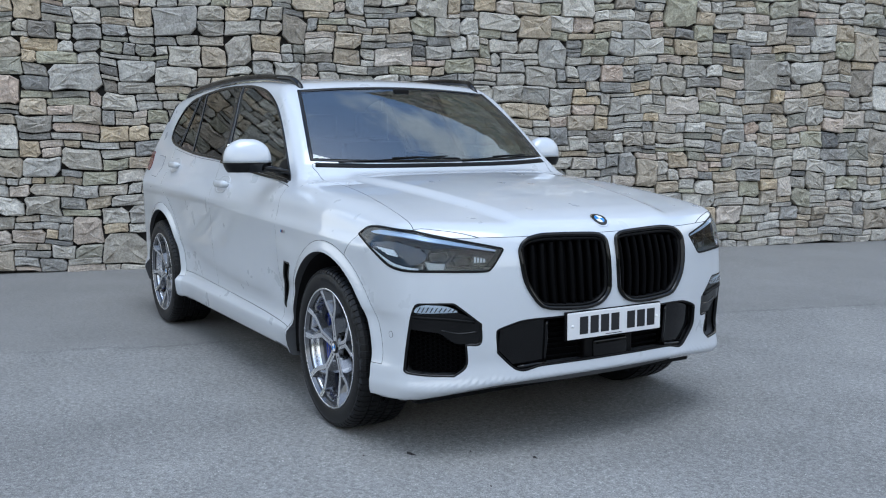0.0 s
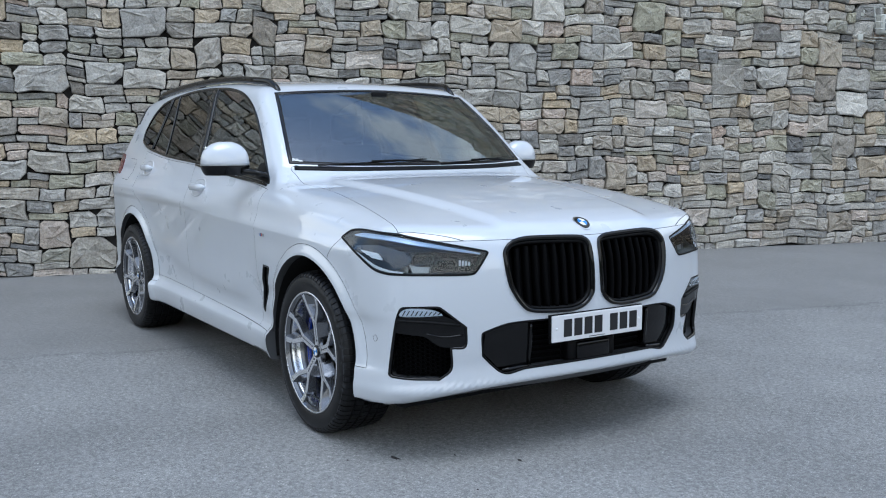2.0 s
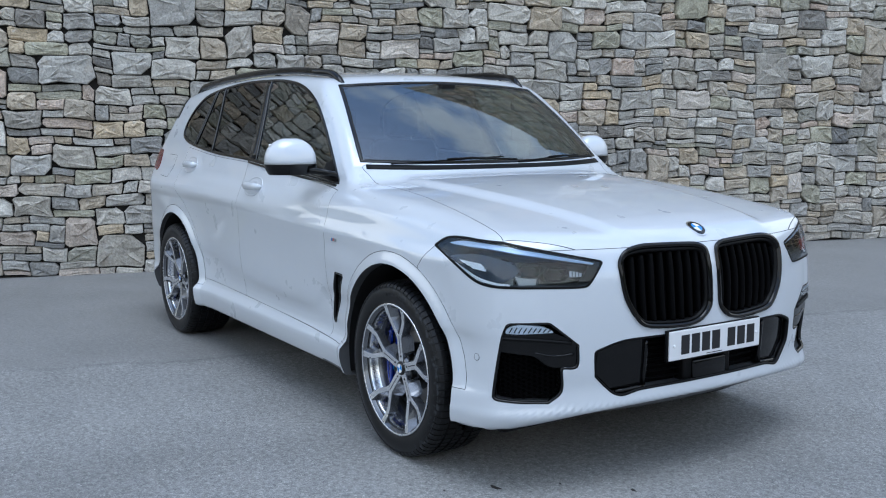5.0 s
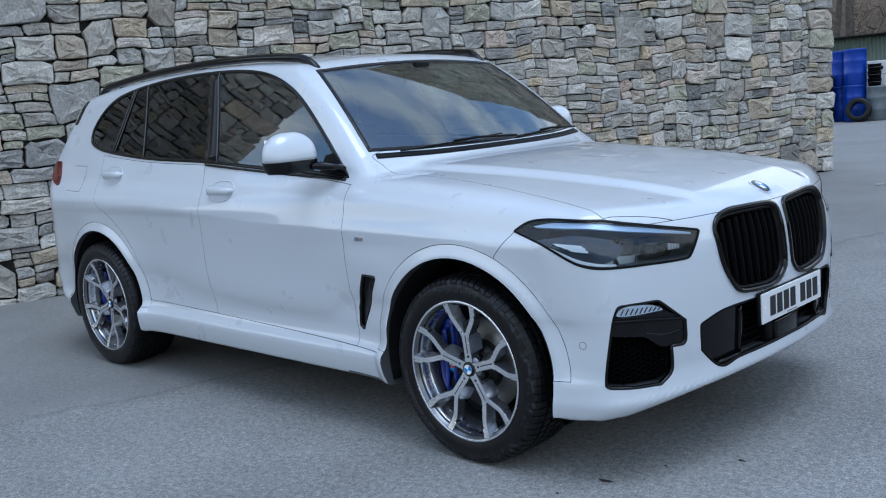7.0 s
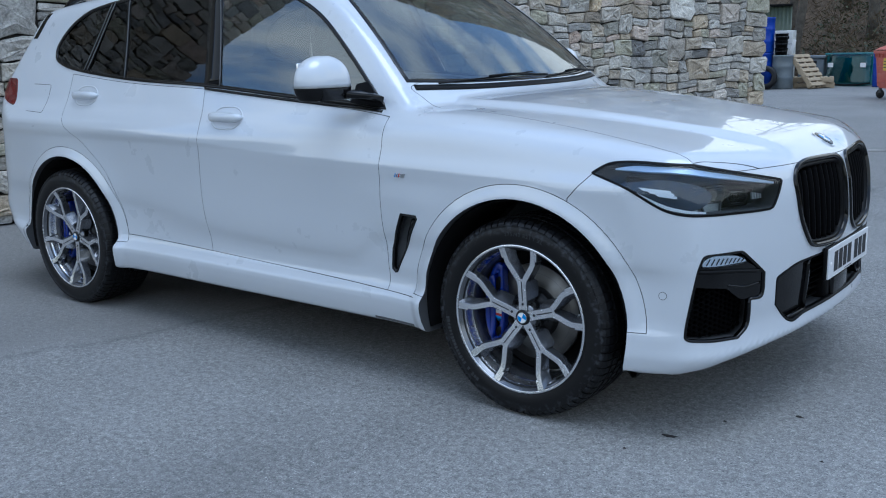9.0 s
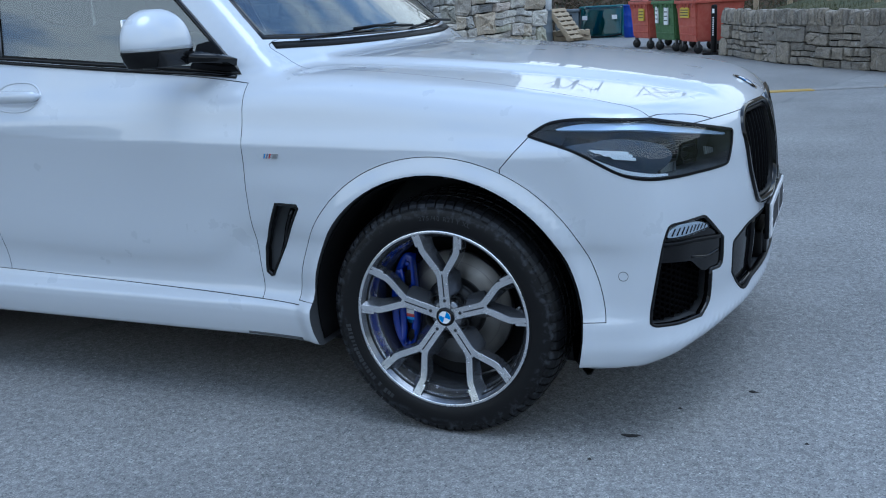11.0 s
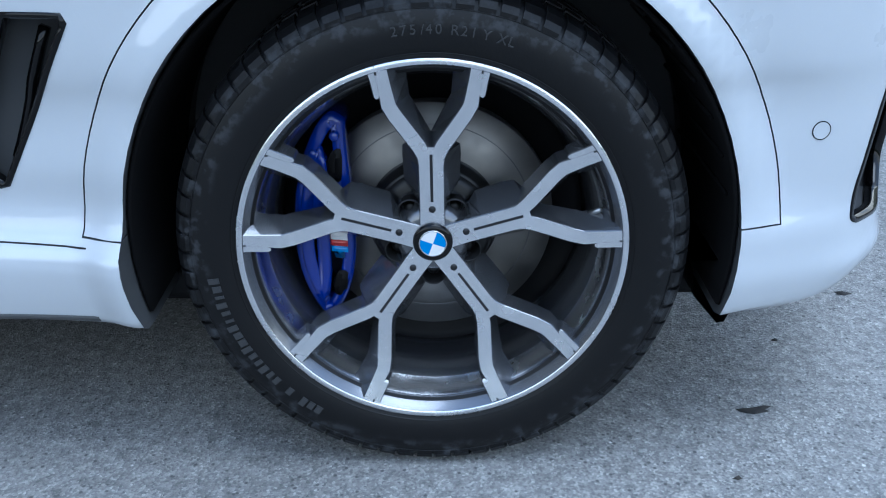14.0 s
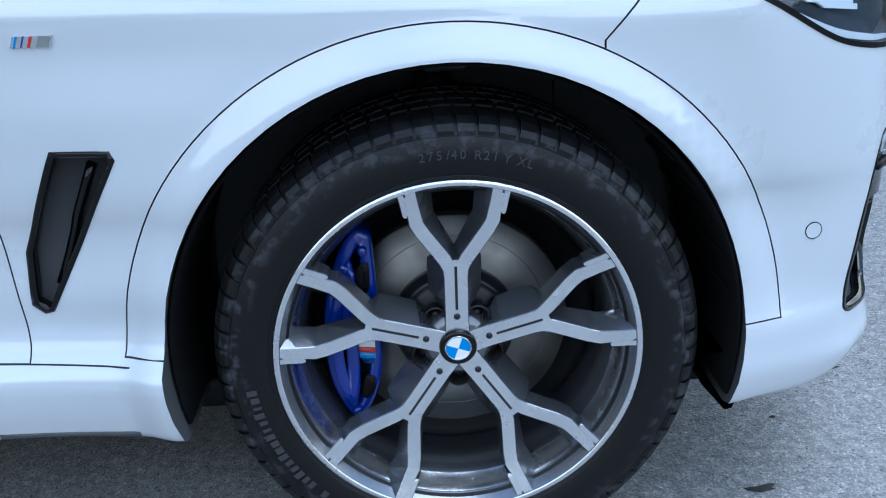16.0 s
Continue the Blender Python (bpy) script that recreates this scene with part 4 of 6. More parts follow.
    # brake
    disc = part("brake_disc", lathe([(.060, -.040), (.092, -.040), (.096, -.036), (.098, -.012), (.103, -.010), (.186, -.010), (.187, -.006), (.187, .014), (.11, .016)], 96), DISC, wheel, "grey iron brake disc with a worn face")
    disc.data.materials.append(BOLT)
    for p in disc.data.polygons:
        p.material_index = 1 if math.hypot(p.center.x, p.center.z) < .101 else 0
    for r in (.152,):
        part("wear_line", lathe([(r, -.0102), (r + .0007, -.0108), (r + .0014, -.0102)], 80), STEEL, disc)
    part("disc_hat", lathe([(.040, -.052), (.080, -.050), (.088, -.044), (.092, -.038)], 60), BOLT, disc)
    part("back_plate", lathe([(.05, .03), (.225, .03), (.235, .02)], 64), SATIN_BLACK, disc)
    flip = 1 if caliper_side > 0 else -1

    def cast(loop, y0, y1, round_off):
        """A cast plate seen along the axle: loop of (x, z), from the back y0 to the face y1, with a rounded edge."""
        p = np.array(loop, float) * (flip, 1)
        q = inset(p, round_off)
        mid_p = inset(p, round_off * .3)
        return loft([np.column_stack([a[:, 0], np.full(len(a), y), a[:, 1]]) for a, y in ((inset(p, .02), y0 - .001), (p, y0), (p, y1 + round_off), (mid_p, y1 + round_off * .3), (q, y1), (inset(p, .02), y1 + .0005))], True)

    caliper = part("brake_caliper", cast(curve_through([(-.127, .172), (-.127, .172), (-.150, .182), (-.172, .160), (-.196, .105), (-.210, .040), (-.213, -.030), (-.204, -.090), (-.180, -.142), (-.160, -.150), (-.138, -.118), (-.124, -.070), (-.120, -.020), (-.122, .050), (-.125, .11)], 3), .03, -.050, .008), BLUE, wheel, "deep blue brake caliper")
    bridge = part("caliper_bridge", cast(curve_through([(-.165, .135), (-.188, .090), (-.200, .035), (-.203, -.030), (-.194, -.085), (-.172, -.125), (-.160, -.085), (-.158, -.02), (-.160, .05), (-.156, .10)], 3), -.045, -.060, .006), BLUE, caliper)
    # raised black plates stand in for the shade of hollows in the casting
    for loop in ([(-.134, .128), (-.150, .122), (-.156, .098), (-.150, .078), (-.136, .080)], [(-.130, .060), (-.142, .056), (-.150, .012), (-.128, .012)], [(-.134, -.075), (-.150, -.072), (-.158, -.108), (-.146, -.112)]):
        part("caliper_recess", cast(curve_through(loop, 3), -.046, -.0508, .0005), SATIN_BLACK, caliper)
    for mat, z0, z1 in ((WHITE, -.002, -.016), (RED, -.0165, -.026), (SKY_BLUE, -.0265, -.036)):
        part("stripe", cast([(-.132, z0 - .003), (-.1575, z0), (-.1575, z1), (-.132, z1 - .003)], -.046, -.0516, .0003), mat, caliper)
    for x, z in ((-.142, .150), (-.175, .122), (-.166, -.132)):
        part("caliper_bolt", lathe([(.0001, -.064), (.006, -.064), (.0075, -.061), (.0078, -.045)], 12, Matrix.Translation((x * flip, .004, z))), BLUE, caliper)
    return wheel


for axle, width, y, turn in ((0.0, 0.0, -.833, .03), (-2.975, .02, -.845, .5)):
    w = build_wheel(width, 0.0, 1, True)
    w.matrix_local = pose(axle, y, HUB) @ Matrix.Rotation(0 if axle == 0 else .55, 4, "Y")
    for o in w.children_recursive:
        if o.name.split(".")[0] == "brake_caliper":
            o.matrix_local = Matrix.Rotation(0 if axle == 0 else -.55, 4, "Y")
        if o.name.split(".")[0] in ("tyre",):
            o.matrix_local = Matrix.Rotation(0 if axle == 0 else -.55, 4, "Y")
    copy_thing(w, pose(axle, -y, HUB, 0, 0, 180))
# ---- glass ----
def both_sides(name, bm, mat, label="", parents=(None, None), smooth=True):
    """A part on the car's right and its twin on the left."""
    ob = part(name, bm, mat, parents[0] or car, label, smooth)
    return ob, mirrored(ob, parents[1] or car)


def clear(*obs):
    for ob in obs:
        ob.visible_shadow = False


def polish(normal_of, *obs):
    """Panes shine along the even curve of their glass, whatever the panel edges round them do."""
    for ob in obs:
        me = ob.data
        nrm = []
        for lp in me.loops:
            co = me.vertices[lp.vertex_index].co
            nrm.append(normal_of(co))
        face = [p.normal.copy() for p in me.polygons for _ in p.loop_indices]
        out = []
        for n, f in zip(nrm, face):
            d = n.dot(f)
            out.append(n if d > .5 else -n if d < -.5 else f)
        me.normals_split_custom_set([tuple(v) for v in out])


def screen_normal(co):
    e = 1e-3
    g = lambda x, y, z: x - float(screen_x(abs(y), z))
    return Vector([g(*(co + d)) - g(*(co - d)) for d in (Vector((e, 0, 0)), Vector((0, e, 0)), Vector((0, 0, e)))]).normalized()


def window_normal(co):
    return Vector((0, math.copysign(1, co.y), .36 + .30 * (co.z - 1.2))).normalized()


screen = part("windscreen", sheet(inset(SCREEN_LOOP, .004), SCREEN, -.001, .005, .04), GLASS_SCREEN, car, "clear windscreen mirroring the sky")
clear(screen)
polish(screen_normal, screen)
part("screen_surround", strip(inset(SCREEN_LOOP, .012), SCREEN, .024, .0015, .005, True, .03), GLOSS_BLACK, screen, "black printed edge")

part("cowl", strip(curve_through([(-.74, 1.198), (-.45, 1.190), (0, 1.188), (.45, 1.190), (.74, 1.198)], 8, False), SCREEN, .036, .004, .008, False, .03), SATIN_BLACK, car, "black plastic scuttle below the windscreen")


def between(a, b):
    """The part of the side glazing between two leaning lines, each (x at z 1.2, x at z 1.65), front first."""
    lo, hi = (np.array([np.interp(z, (1.2, 1.65), e) for z in (1.0, 1.8)]) for e in (a, b))
    p = densify(inset(DLO, .012), .012)
    line = lambda e, z: e[0] + (e[1] - e[0]) * (z - 1.2) / .45
    x = np.clip(p[:, 0], line(b, p[:, 1]), line(a, p[:, 1]))
    q = np.stack([x, p[:, 1]], 1)
    keep = [0]
    for i in range(1, len(q)):
        if np.linalg.norm(q[i] - q[keep[-1]]) > .006:
            keep.append(i)
    return q[keep]


front_glass = both_sides("door_glass", sheet(between((0, 0), (-1.715, -1.865)), FLANK, -.001, .004, .04), GLASS_FRONT, "tinted door window mirroring a stone wall", (doors[0], left_doors[0]))
rear_glass = both_sides("door_glass", sheet(between((-1.835, -1.935), (-2.495, -2.60)), FLANK, -.001, .004, .04), GLASS_PRIVACY, "dark privacy glass", (doors[1], left_doors[1]))
quarter = both_sides("quarter_light", sheet(between((-2.515, -2.62), (-2.86, -2.725)), FLANK, -.001, .004, .04), GLASS_PRIVACY, "dark privacy glass", (doors[1], left_doors[1]))
last = both_sides("quarter_glass", sheet(between((-2.905, -2.765), (-9, -9)), FLANK, -.001, .004, .04), GLASS_PRIVACY, "dark privacy glass")
clear(*front_glass, *rear_glass, *quarter, *last)
polish(window_normal, *front_glass, *rear_glass, *quarter, *last)
both_sides("window_surround", strip(inset(DLO, .007), FLANK, .020, .004, .009, True, .02), GLOSS_BLACK, "gloss black window surround")
for a, b, w, mat in (((-1.79, 1.205), (-1.905, 1.66), .115, GLOSS_BLACK), ((-2.505, 1.235), (-2.612, 1.648), .020, SATIN_BLACK), ((-2.882, 1.275), (-2.745, 1.630), .036, GLOSS_BLACK)):
    both_sides("window_pillar", strip(np.array([a, b]), FLANK, w, .003, .010, False, .04), mat)
for a, b in (((-1.725, 1.203), (-1.868, 1.658)), ((-2.502, 1.237), (-2.606, 1.648)), ((-2.868, 1.278), (-2.731, 1.632)), ((-2.898, 1.280), (-2.760, 1.625))):
    both_sides("window_bead", strip(np.array([a, b]), FLANK, .006, .0055, .004, False, .04), GREY_PLASTIC)
both_sides("belt_moulding", strip(curve_through([(-.72, 1.108), (-.905, 1.125), (-1.26, 1.149), (-1.83, 1.191)], 6, False), FLANK, .013, .006, .008), GLOSS_BLACK, "black belt moulding")
part("rear_window", sheet(curve_through([(-.55, 1.18), (-.62, 1.30), (-.56, 1.47), (0, 1.50), (.56, 1.47), (.62, 1.30), (.55, 1.18), (0, 1.16)]), REAR, .004, .006, .06), GLASS_PRIVACY, car, "dark rear window")

# roof rails
rail = []
for k, x in enumerate(np.linspace(-1.16, -3.38, 60)):
    z0 = float(surface_z(np.array([x]), np.array([-.625]))[0])
    u = k / 59
    rise = .040 * min(1, u / .05) ** .7 * min(1, (1 - u) / .06) ** .7
    rail.append((x, -.640 + .045 * ease(.12, 0, u) * 1, z0 + rise - .012 - .02 * ease(.94, 1, u)))
rp = np.array(rail)
rail_ob = both_sides("roof_rail", loft([rp + d for d in ((0, -.017, -.022), (0, -.019, .004), (0, -.009, .016), (0, .008, .016), (0, .018, .004), (0, .016, -.022))], False), GLOSS_BLACK, "gloss black roof rail")

# ---- lamps ----
lamp_r = part("headlamp", sheet(inset(LAMP, .0015), CORNER, 0.0, .003, .03), GLASS_CLEAR, car, "clear headlamp lens over dark reflectors")
lamp_l = mirrored(lamp_r, car)
clear(lamp_r, lamp_l)
LAMPS = (lamp_r, lamp_l)


def in_lamp(name, bm, mat, label="", smooth=False):
    return both_sides(name, bm, mat, label, LAMPS, smooth)


def behind(loop, view, back, thick, step=.03):
    """A sheet that follows the skin some way behind it."""
    return sheet(loop, view, -back, thick, step)


in_lamp("lamp_seal", strip(inset(LAMP, .003), CORNER, .009, .0012, .004, True, .02), SATIN_BLACK, "black seal")
in_lamp("bezel", behind(curve_through([(-.40, .948), (-.33, .964), (-.17, .957), (.165, .885), (.165, .879), (-.15, .934), (-.22, .944), (-.33, .946)]), CORNER, .012, .010), material("pale blue lamp bezel", (.55, .64, .78), .3, .3), "silvery blue upper bezel", True)
# blue grey panel: the sky mirrored in the lens, put into the colour
in_lamp("housing_panel", behind(curve_through([(-.40, .905), (-.28, .922), (-.17, .905), (-.10, .865), (-.16, .820), (-.25, .822), (-.34, .868)]), CORNER, .020, .008), material("blue grey lamp lining", (.035, .045, .065), .25, .3), "blue grey panel painted for the sky's reflection in the lens", True)
for du, w in ((-.345, .095), (-.325, .085), (-.302, .07)):
    zc = .893 - (du + .345) * .42
    in_lamp("light_blade", behind(np.array([(du, zc), (du + w, zc - .010), (du + w, zc - .018), (du + .015, zc - .012)]), CORNER, .010, .006, .02), WHITE, "white light blade")
in_lamp("daylight_bar", behind(curve_through([(-.365, .880), (-.365, .880), (-.275, .826), (-.21, .811), (-.135, .806), (-.135, .806), (-.135, .812), (-.20, .819), (-.27, .834)]), CORNER, .008, .006, .02), WHITE, "slim white light bar", True)
LAMP_DARK = material("black brown lamp lining", (.012, .009, .008), .25, 0, .5)
in_lamp("lamp_back", behind(inset(LAMP, .006), CORNER, .115, .008, .05), LAMP_DARK, "dark lamp lining", True)
for loop in ([(-.200, .843), (-.196, .812), (-.128, .797), (-.122, .836)], [(-.126, .850), (-.096, .802), (-.020, .800), (-.018, .836)]):
    in_lamp("light_bracket", behind(np.array(loop), CORNER, .080, .008, .03), SILVER, "angular silvery reflector", True)
    in_lamp("bracket_edge", strip(np.array(loop), CORNER, .006, -.072, .008, True, .03), GREY_PLASTIC)
for cu, cv in ((-.150, .872), (-.045, .868), (.055, .848)):
    hexa = np.array([(-.046, .004), (-.030, .030), (.034, .026), (.046, .002), (.028, -.026), (-.032, -.024)]) + (cu, cv)
    in_lamp("projector_frame", strip(hexa, CORNER, .009, -.070, .030, True, .02), SATIN_BLACK, "black hexagonal lamp frame")
    in_lamp("projector_lens", behind(circle(cu, cv, .021, 28), CORNER, .085, .012, .02), GLOSS_BLACK, "round dark projector lens", True)
for k in range(4):
    in_lamp("side_marker", behind(np.array([(.092 + .012 * k, .862 - .003 * k), (.099 + .012 * k, .861 - .003 * k), (.099 + .012 * k, .835), (.092 + .012 * k, .836)]), CORNER, .04, .006, .02), SILVER, "small ribbed reflector")
tail_lamp = both_sides("tail_lamp", sheet(curve_through([(-3.560, 1.095), (-3.61, 1.09), (-3.72, 1.13), (-3.72, 1.225), (-3.66, 1.235), (-3.61, 1.225)]), FLANK, .004, .010, .03), RED_LENS, "dark red tail lamp")

# ---- grille, intakes, plate ----
for s in (-1, 1):
    ring = KIDNEY * (1 if s < 0 else -1, 1) if s < 0 else np.stack([-KIDNEY[:, 0], KIDNEY[:, 1]], 1)[::-1]
    grille = part("kidney_grille", strip(inset(ring, .004), FRONT, .017, .008, .03, True, .015), GLOSS_BLACK, car, "gloss black kidney grille with upright slats")
    part("inner_frame", strip(inset(ring, .016), FRONT, .010, -.004, .03, True, .02), SATIN_BLACK, grille)
    back = sheet(inset(ring, .004), FRONT, -.055, .01, .05)
    part("grille_back", back, MATT_BLACK, grille)
    for k in range(9):
        y = s * (.062 + k * .0455)
        zs = np.linspace(.632 + .015 * (k > 6) + .03 * (k > 7), .922 - .004 * k, 16)
        if k == 8:
            zs = np.linspace(.72, .878, 12)
        yy = y + s * .012 * np.sin((zs - .62) / .3 * math.pi) * (1 if k > 3 else .5)
        at = FRONT.meet(yy, zs)
        rails = [at + np.array(d) for d in ((-.055, -.005, 0), (-.026, -.0085, 0), (-.016, -.004, 0), (-.016, .004, 0), (-.026, .0085, 0), (-.055, .005, 0))]
        part("slat", loft(rails, False), MATT_BLACK, grille)
part("grille_camera", rounded_box(.868, -.016, .66, .884, .016, .70, .004), SATIN_BLACK, car, "small black front camera")

intake = part("lower_intake", sheet(inset(INTAKE, .001), FRONT, -.075, .01, .06), MATT_BLACK, car, "black lower air intake")
part("intake_lip", strip(inset(INTAKE, .004), FRONT, .010, .001, .02, True, .02), SATIN_BLACK, intake)
for s in (-1, 1):
    part("side_blade", sheet(np.array([(s * .335, .395), (s * .335, .583), (s * .43, .580), (s * .545, .548), (s * .548, .455), (s * .485, .395)][::s]), FRONT, -.022, .03, .04), GLOSS_BLACK, intake, "gloss black blade")
    part("blade_edge", strip(np.array([(s * .338, .395), (s * .338, .580)]), FRONT, .012, -.010, .02), GLOSS_BLACK, intake)
    part("fin_foot", strip(np.array([(s * .345, .392), (s * .47, .383)]), FRONT, .016, -.004, .012), GLOSS_BLACK, intake)
for z in np.linspace(.405, .575, 8):
    part("intake_slat", strip(np.array([(-.33, z), (.33, z)]), FRONT, .007, -.045, .012), MATT_BLACK, intake)
radar = part("radar_cover", rounded_box(.800, -.095, .385, .872, .095, .468, .012), GLOSS_BLACK, intake, "black square sensor cover")
part("sensor_frame", rounded_box(.790, -.135, .380, .858, .135, .480, .015), SATIN_BLACK, intake)
plate = part("number_plate", rounded_box(.8865, -.262, .487, .8945, .262, .603, .004), PLATE_WHITE, car, "white number plate with dark bars", False)
plate.matrix_local = Matrix.Translation((.004, 0, 0))
part("plate_holder", rounded_box(.872, -.268, .483, .8865, .268, .607, .004), SATIN_BLACK, plate)
for y in (-.176, -.118, -.060, -.002, .088, .146, .204):
    part("plate_bar", box(bmesh.new(), .8945, y - .0225, .507, .8957, y + .0225, .583), INK, plate, smooth=False)
for y in (-.238, .238):
    part("plate_screw", lathe([(.0001, -.003), (.006, -.002), (.007, 0)], 14, Matrix.Translation((.8947, y, .545)) @ Matrix.Rotation(math.pi / 2, 4, "Z")), WHITE, plate)
part("plate_small_print", box(bmesh.new(), .8945, -.055, .4935, .8952, .035, .4965), INK, plate, smooth=False)

# ---- corner vents with fog lamps ----
fog = both_sides("corner_vent", sheet(inset(FOG, .001), CORNER, -.075, .01, .05), MATT_BLACK, "black corner air vent")


def in_fog(name, bm, mat, label="", smooth=True):
    return both_sides(name, bm, mat, label, fog, smooth)


in_fog("vent_lip", strip(inset(FOG, .004), CORNER, .010, .0005, .02, True, .02), GLOSS_BLACK)
in_fog("upper_blade", sheet(curve_through([(-.157, .625), (-.157, .625), (.010, .632), (.085, .602), (.085, .602), (.112, .578), (.108, .500), (.085, .496), (.02, .498), (-.015, .520), (-.05, .545), (-.170, .560), (-.170, .560)]), CORNER, -.006, .03, .03), GLOSS_BLACK, "gloss black blade")
in_fog("blade_shelf", strip(curve_through([(-.160, .612), (-.05, .606), (.09, .588)], 6, False), CORNER, .012, .004, .012), SATIN_BLACK)
in_fog("blade_cut", strip(curve_through([(-.04, .555), (.03, .540), (.10, .545)], 6, False), CORNER, .008, -.003, .012), GLOSS_BLACK)
fl = in_fog("fog_lamp", sheet(curve_through([(-.145, .632), (-.138, .652), (-.10, .664), (-.02, .656), (.018, .640), (.022, .632), (-.06, .630)]), CORNER, .001, .018, .02), material("bright lamp reflector", (.75, .77, .8), .3, .5), "slim bright fog lamp")
for k in range(9):
    u = -.134 + .0172 * k
    both_sides("lamp_facet", strip(np.array([(u, .634), (u + .012, .655 - .0008 * k * k * .2)]), CORNER, .004, .003, .005), SATIN_BLACK, "", fl)
both_sides("lamp_glass", sheet(curve_through([(-.148, .629), (-.141, .655), (-.10, .667), (-.02, .659), (.021, .642), (.025, .629), (-.06, .627)]), CORNER, .005, .002, .02), GLASS_CLEAR, "", fl)
mesh = []
for i in range(13):
    for j in range(9):
        u, v = -.165 + .0195 * i, .380 + .018 * j + .009 * (i % 2)
        if inside_of(np.array([(u, v)]), inset(FOG, .014))[0] and v < .545 - .25 * max(0, u + .05) and not (u > .05 and v > .4 and v < .48 and u > .06):
            mesh.append((u, v))
comb = []
for u, v in mesh:
    a = circle(u, v, .0108, 6)
    b = circle(u, v, .0082, 6)
    at, bt = CORNER.meet(a[:, 0], a[:, 1]), CORNER.meet(b[:, 0], b[:, 1])
    w = np.array(CORNER.way)
    comb.append(loft([at + w * .046, at + w * .064, bt + w * .064, bt + w * .046], True))
in_fog("honeycomb", combine(*comb), MATT_BLACK, "black honeycomb mesh", False)

# ---- side vent, badges, handles, sensors ----
vent = both_sides("side_vent", prism(inset(VENT, .001), FLANK, .445, .46), MATT_BLACK, "black wing vent", smooth=False)
both_sides("vent_rim", strip(inset(VENT, .004), FLANK, .010, .0015, .02, True, .02), GLOSS_BLACK, "", vent)
both_sides("vent_blade", strip(np.array([(-.515, .69), (-.60, .50)]), FLANK, .014, -.020, .012), GLOSS_BLACK, "", vent)
part("hood_badge_ring", sheet(circle(.775, 0, .041, 36), TOP, .004, .006, .02), CHROME, hood, "round badge with a bright rim")
part("badge_field", sheet(circle(.775, 0, .034, 32), TOP, .0055, .003, .02), GLOSS_BLACK, hood)
for q in range(4):
    t = np.linspace(q * math.pi / 2, (q + 1) * math.pi / 2, 8) + .2
    part("badge_quarter", sheet(np.concatenate([[(.775, 0)], np.stack([.775 + .022 * np.cos(t), .022 * np.sin(t)], 1)]), TOP, .0065, .002, .01), WHITE if q % 2 else SKY_BLUE, hood)
for k, (mat, x0, x1) in enumerate(((CHROME, -.584, -.524), (SKY_BLUE, -.580, -.571), (BLUE, -.570, -.562), (RED, -.561, -.551), (SILVER, -.549, -.527))):
    lean = .006
    both_sides("wing_badge", sheet(np.array([(x0, .861), (x1 - lean, .861), (x1, .876), (x0 + lean, .876)]), FLANK, .0025 + .001 * (k > 0), .004, .02), mat, "small tricolour badge" if k == 0 else "")
for cx, cz in ((.553, .527),):
    both_sides("parking_sensor", sheet(circle(cx, cz, .0125, 24), FLANK, .0008, .003, .02), PAINT, "round parking sensor", (bumper, bumper))
    both_sides("sensor_ring", strip(circle(cx, cz, .0132, 28), FLANK, .0014, .0011, .003, True, .01), SATIN_BLACK, "", (bumper, bumper))
for x0, x1, z, d in ((-1.74, -1.50, 1.062, doors[0]), (-2.935, -2.70, 1.146, doors[1])):
    dl = left_doors[doors.index(d)]
    cx = (x0 + x1) / 2
    both_sides("handle_recess", sheet(curve_through([(cx - .105, z), (cx - .07, z + .037), (cx, z + .046), (cx + .07, z + .038), (cx + .108, z), (cx + .07, z - .036), (cx, z - .044), (cx - .07, z - .036)]), FLANK, .0006, .004, .02), PAINT, "", (d, dl))
    both_sides("recess_rim", strip(curve_through([(cx - .105, z), (cx - .07, z + .040), (cx, z + .050), (cx + .07, z + .041), (cx + .108, z), (cx + .07, z - .040), (cx, z - .049), (cx - .07, z - .040)]), FLANK, .007, .0022, .006, True, .02), PAINT, "", (d, dl))
    xs = np.linspace(cx - .112, cx + .112, 18)
    u = np.linspace(-1, 1, 18)
    y = surface_y(xs, np.full(18, z))
    out = .034 * (1 - u**4) ** .5 + .001
    h = .020 * (1 - u**6) ** .5 + .002
    c = np.stack([xs, y - out, np.full(18, z) + .004], 1)
    both_sides("handle", loft([c + np.stack([0 * h, dy * np.ones(18), dz * h], 1) for dy, dz in ((.010, -1), (-.002, -.9), (-.007, -.2), (-.006, .3), (-.001, .9), (.010, 1))], False), PAINT, "painted door handle", (d, dl))
both_sides("spoiler_blade", sheet(np.array([(-3.43, 1.60), (-3.39, 1.60), (-3.49, 1.46), (-3.53, 1.46)]), FLANK, .003, .006, .03), GLOSS_BLACK, "black blade beside the rear window")
both_sides("fuel_flap_line", strip(curve_through([(-3.40, 1.205), (-3.215, 1.200), (-3.205, 1.19), (-3.20, 1.062), (-3.21, 1.052), (-3.38, 1.058)], 5, False), FLANK, .003, .0006, .003), DARK)
both_sides("sill_seam", strip(np.array([(-.652, .386), (-.498, .381)]), FLANK, .003, .0006, .003), DARK)
both_sides("jack_cover", strip(np.array([(-.72, .263), (-.50, .262)]), FLANK, .012, .001, .006), GREY_PLASTIC)

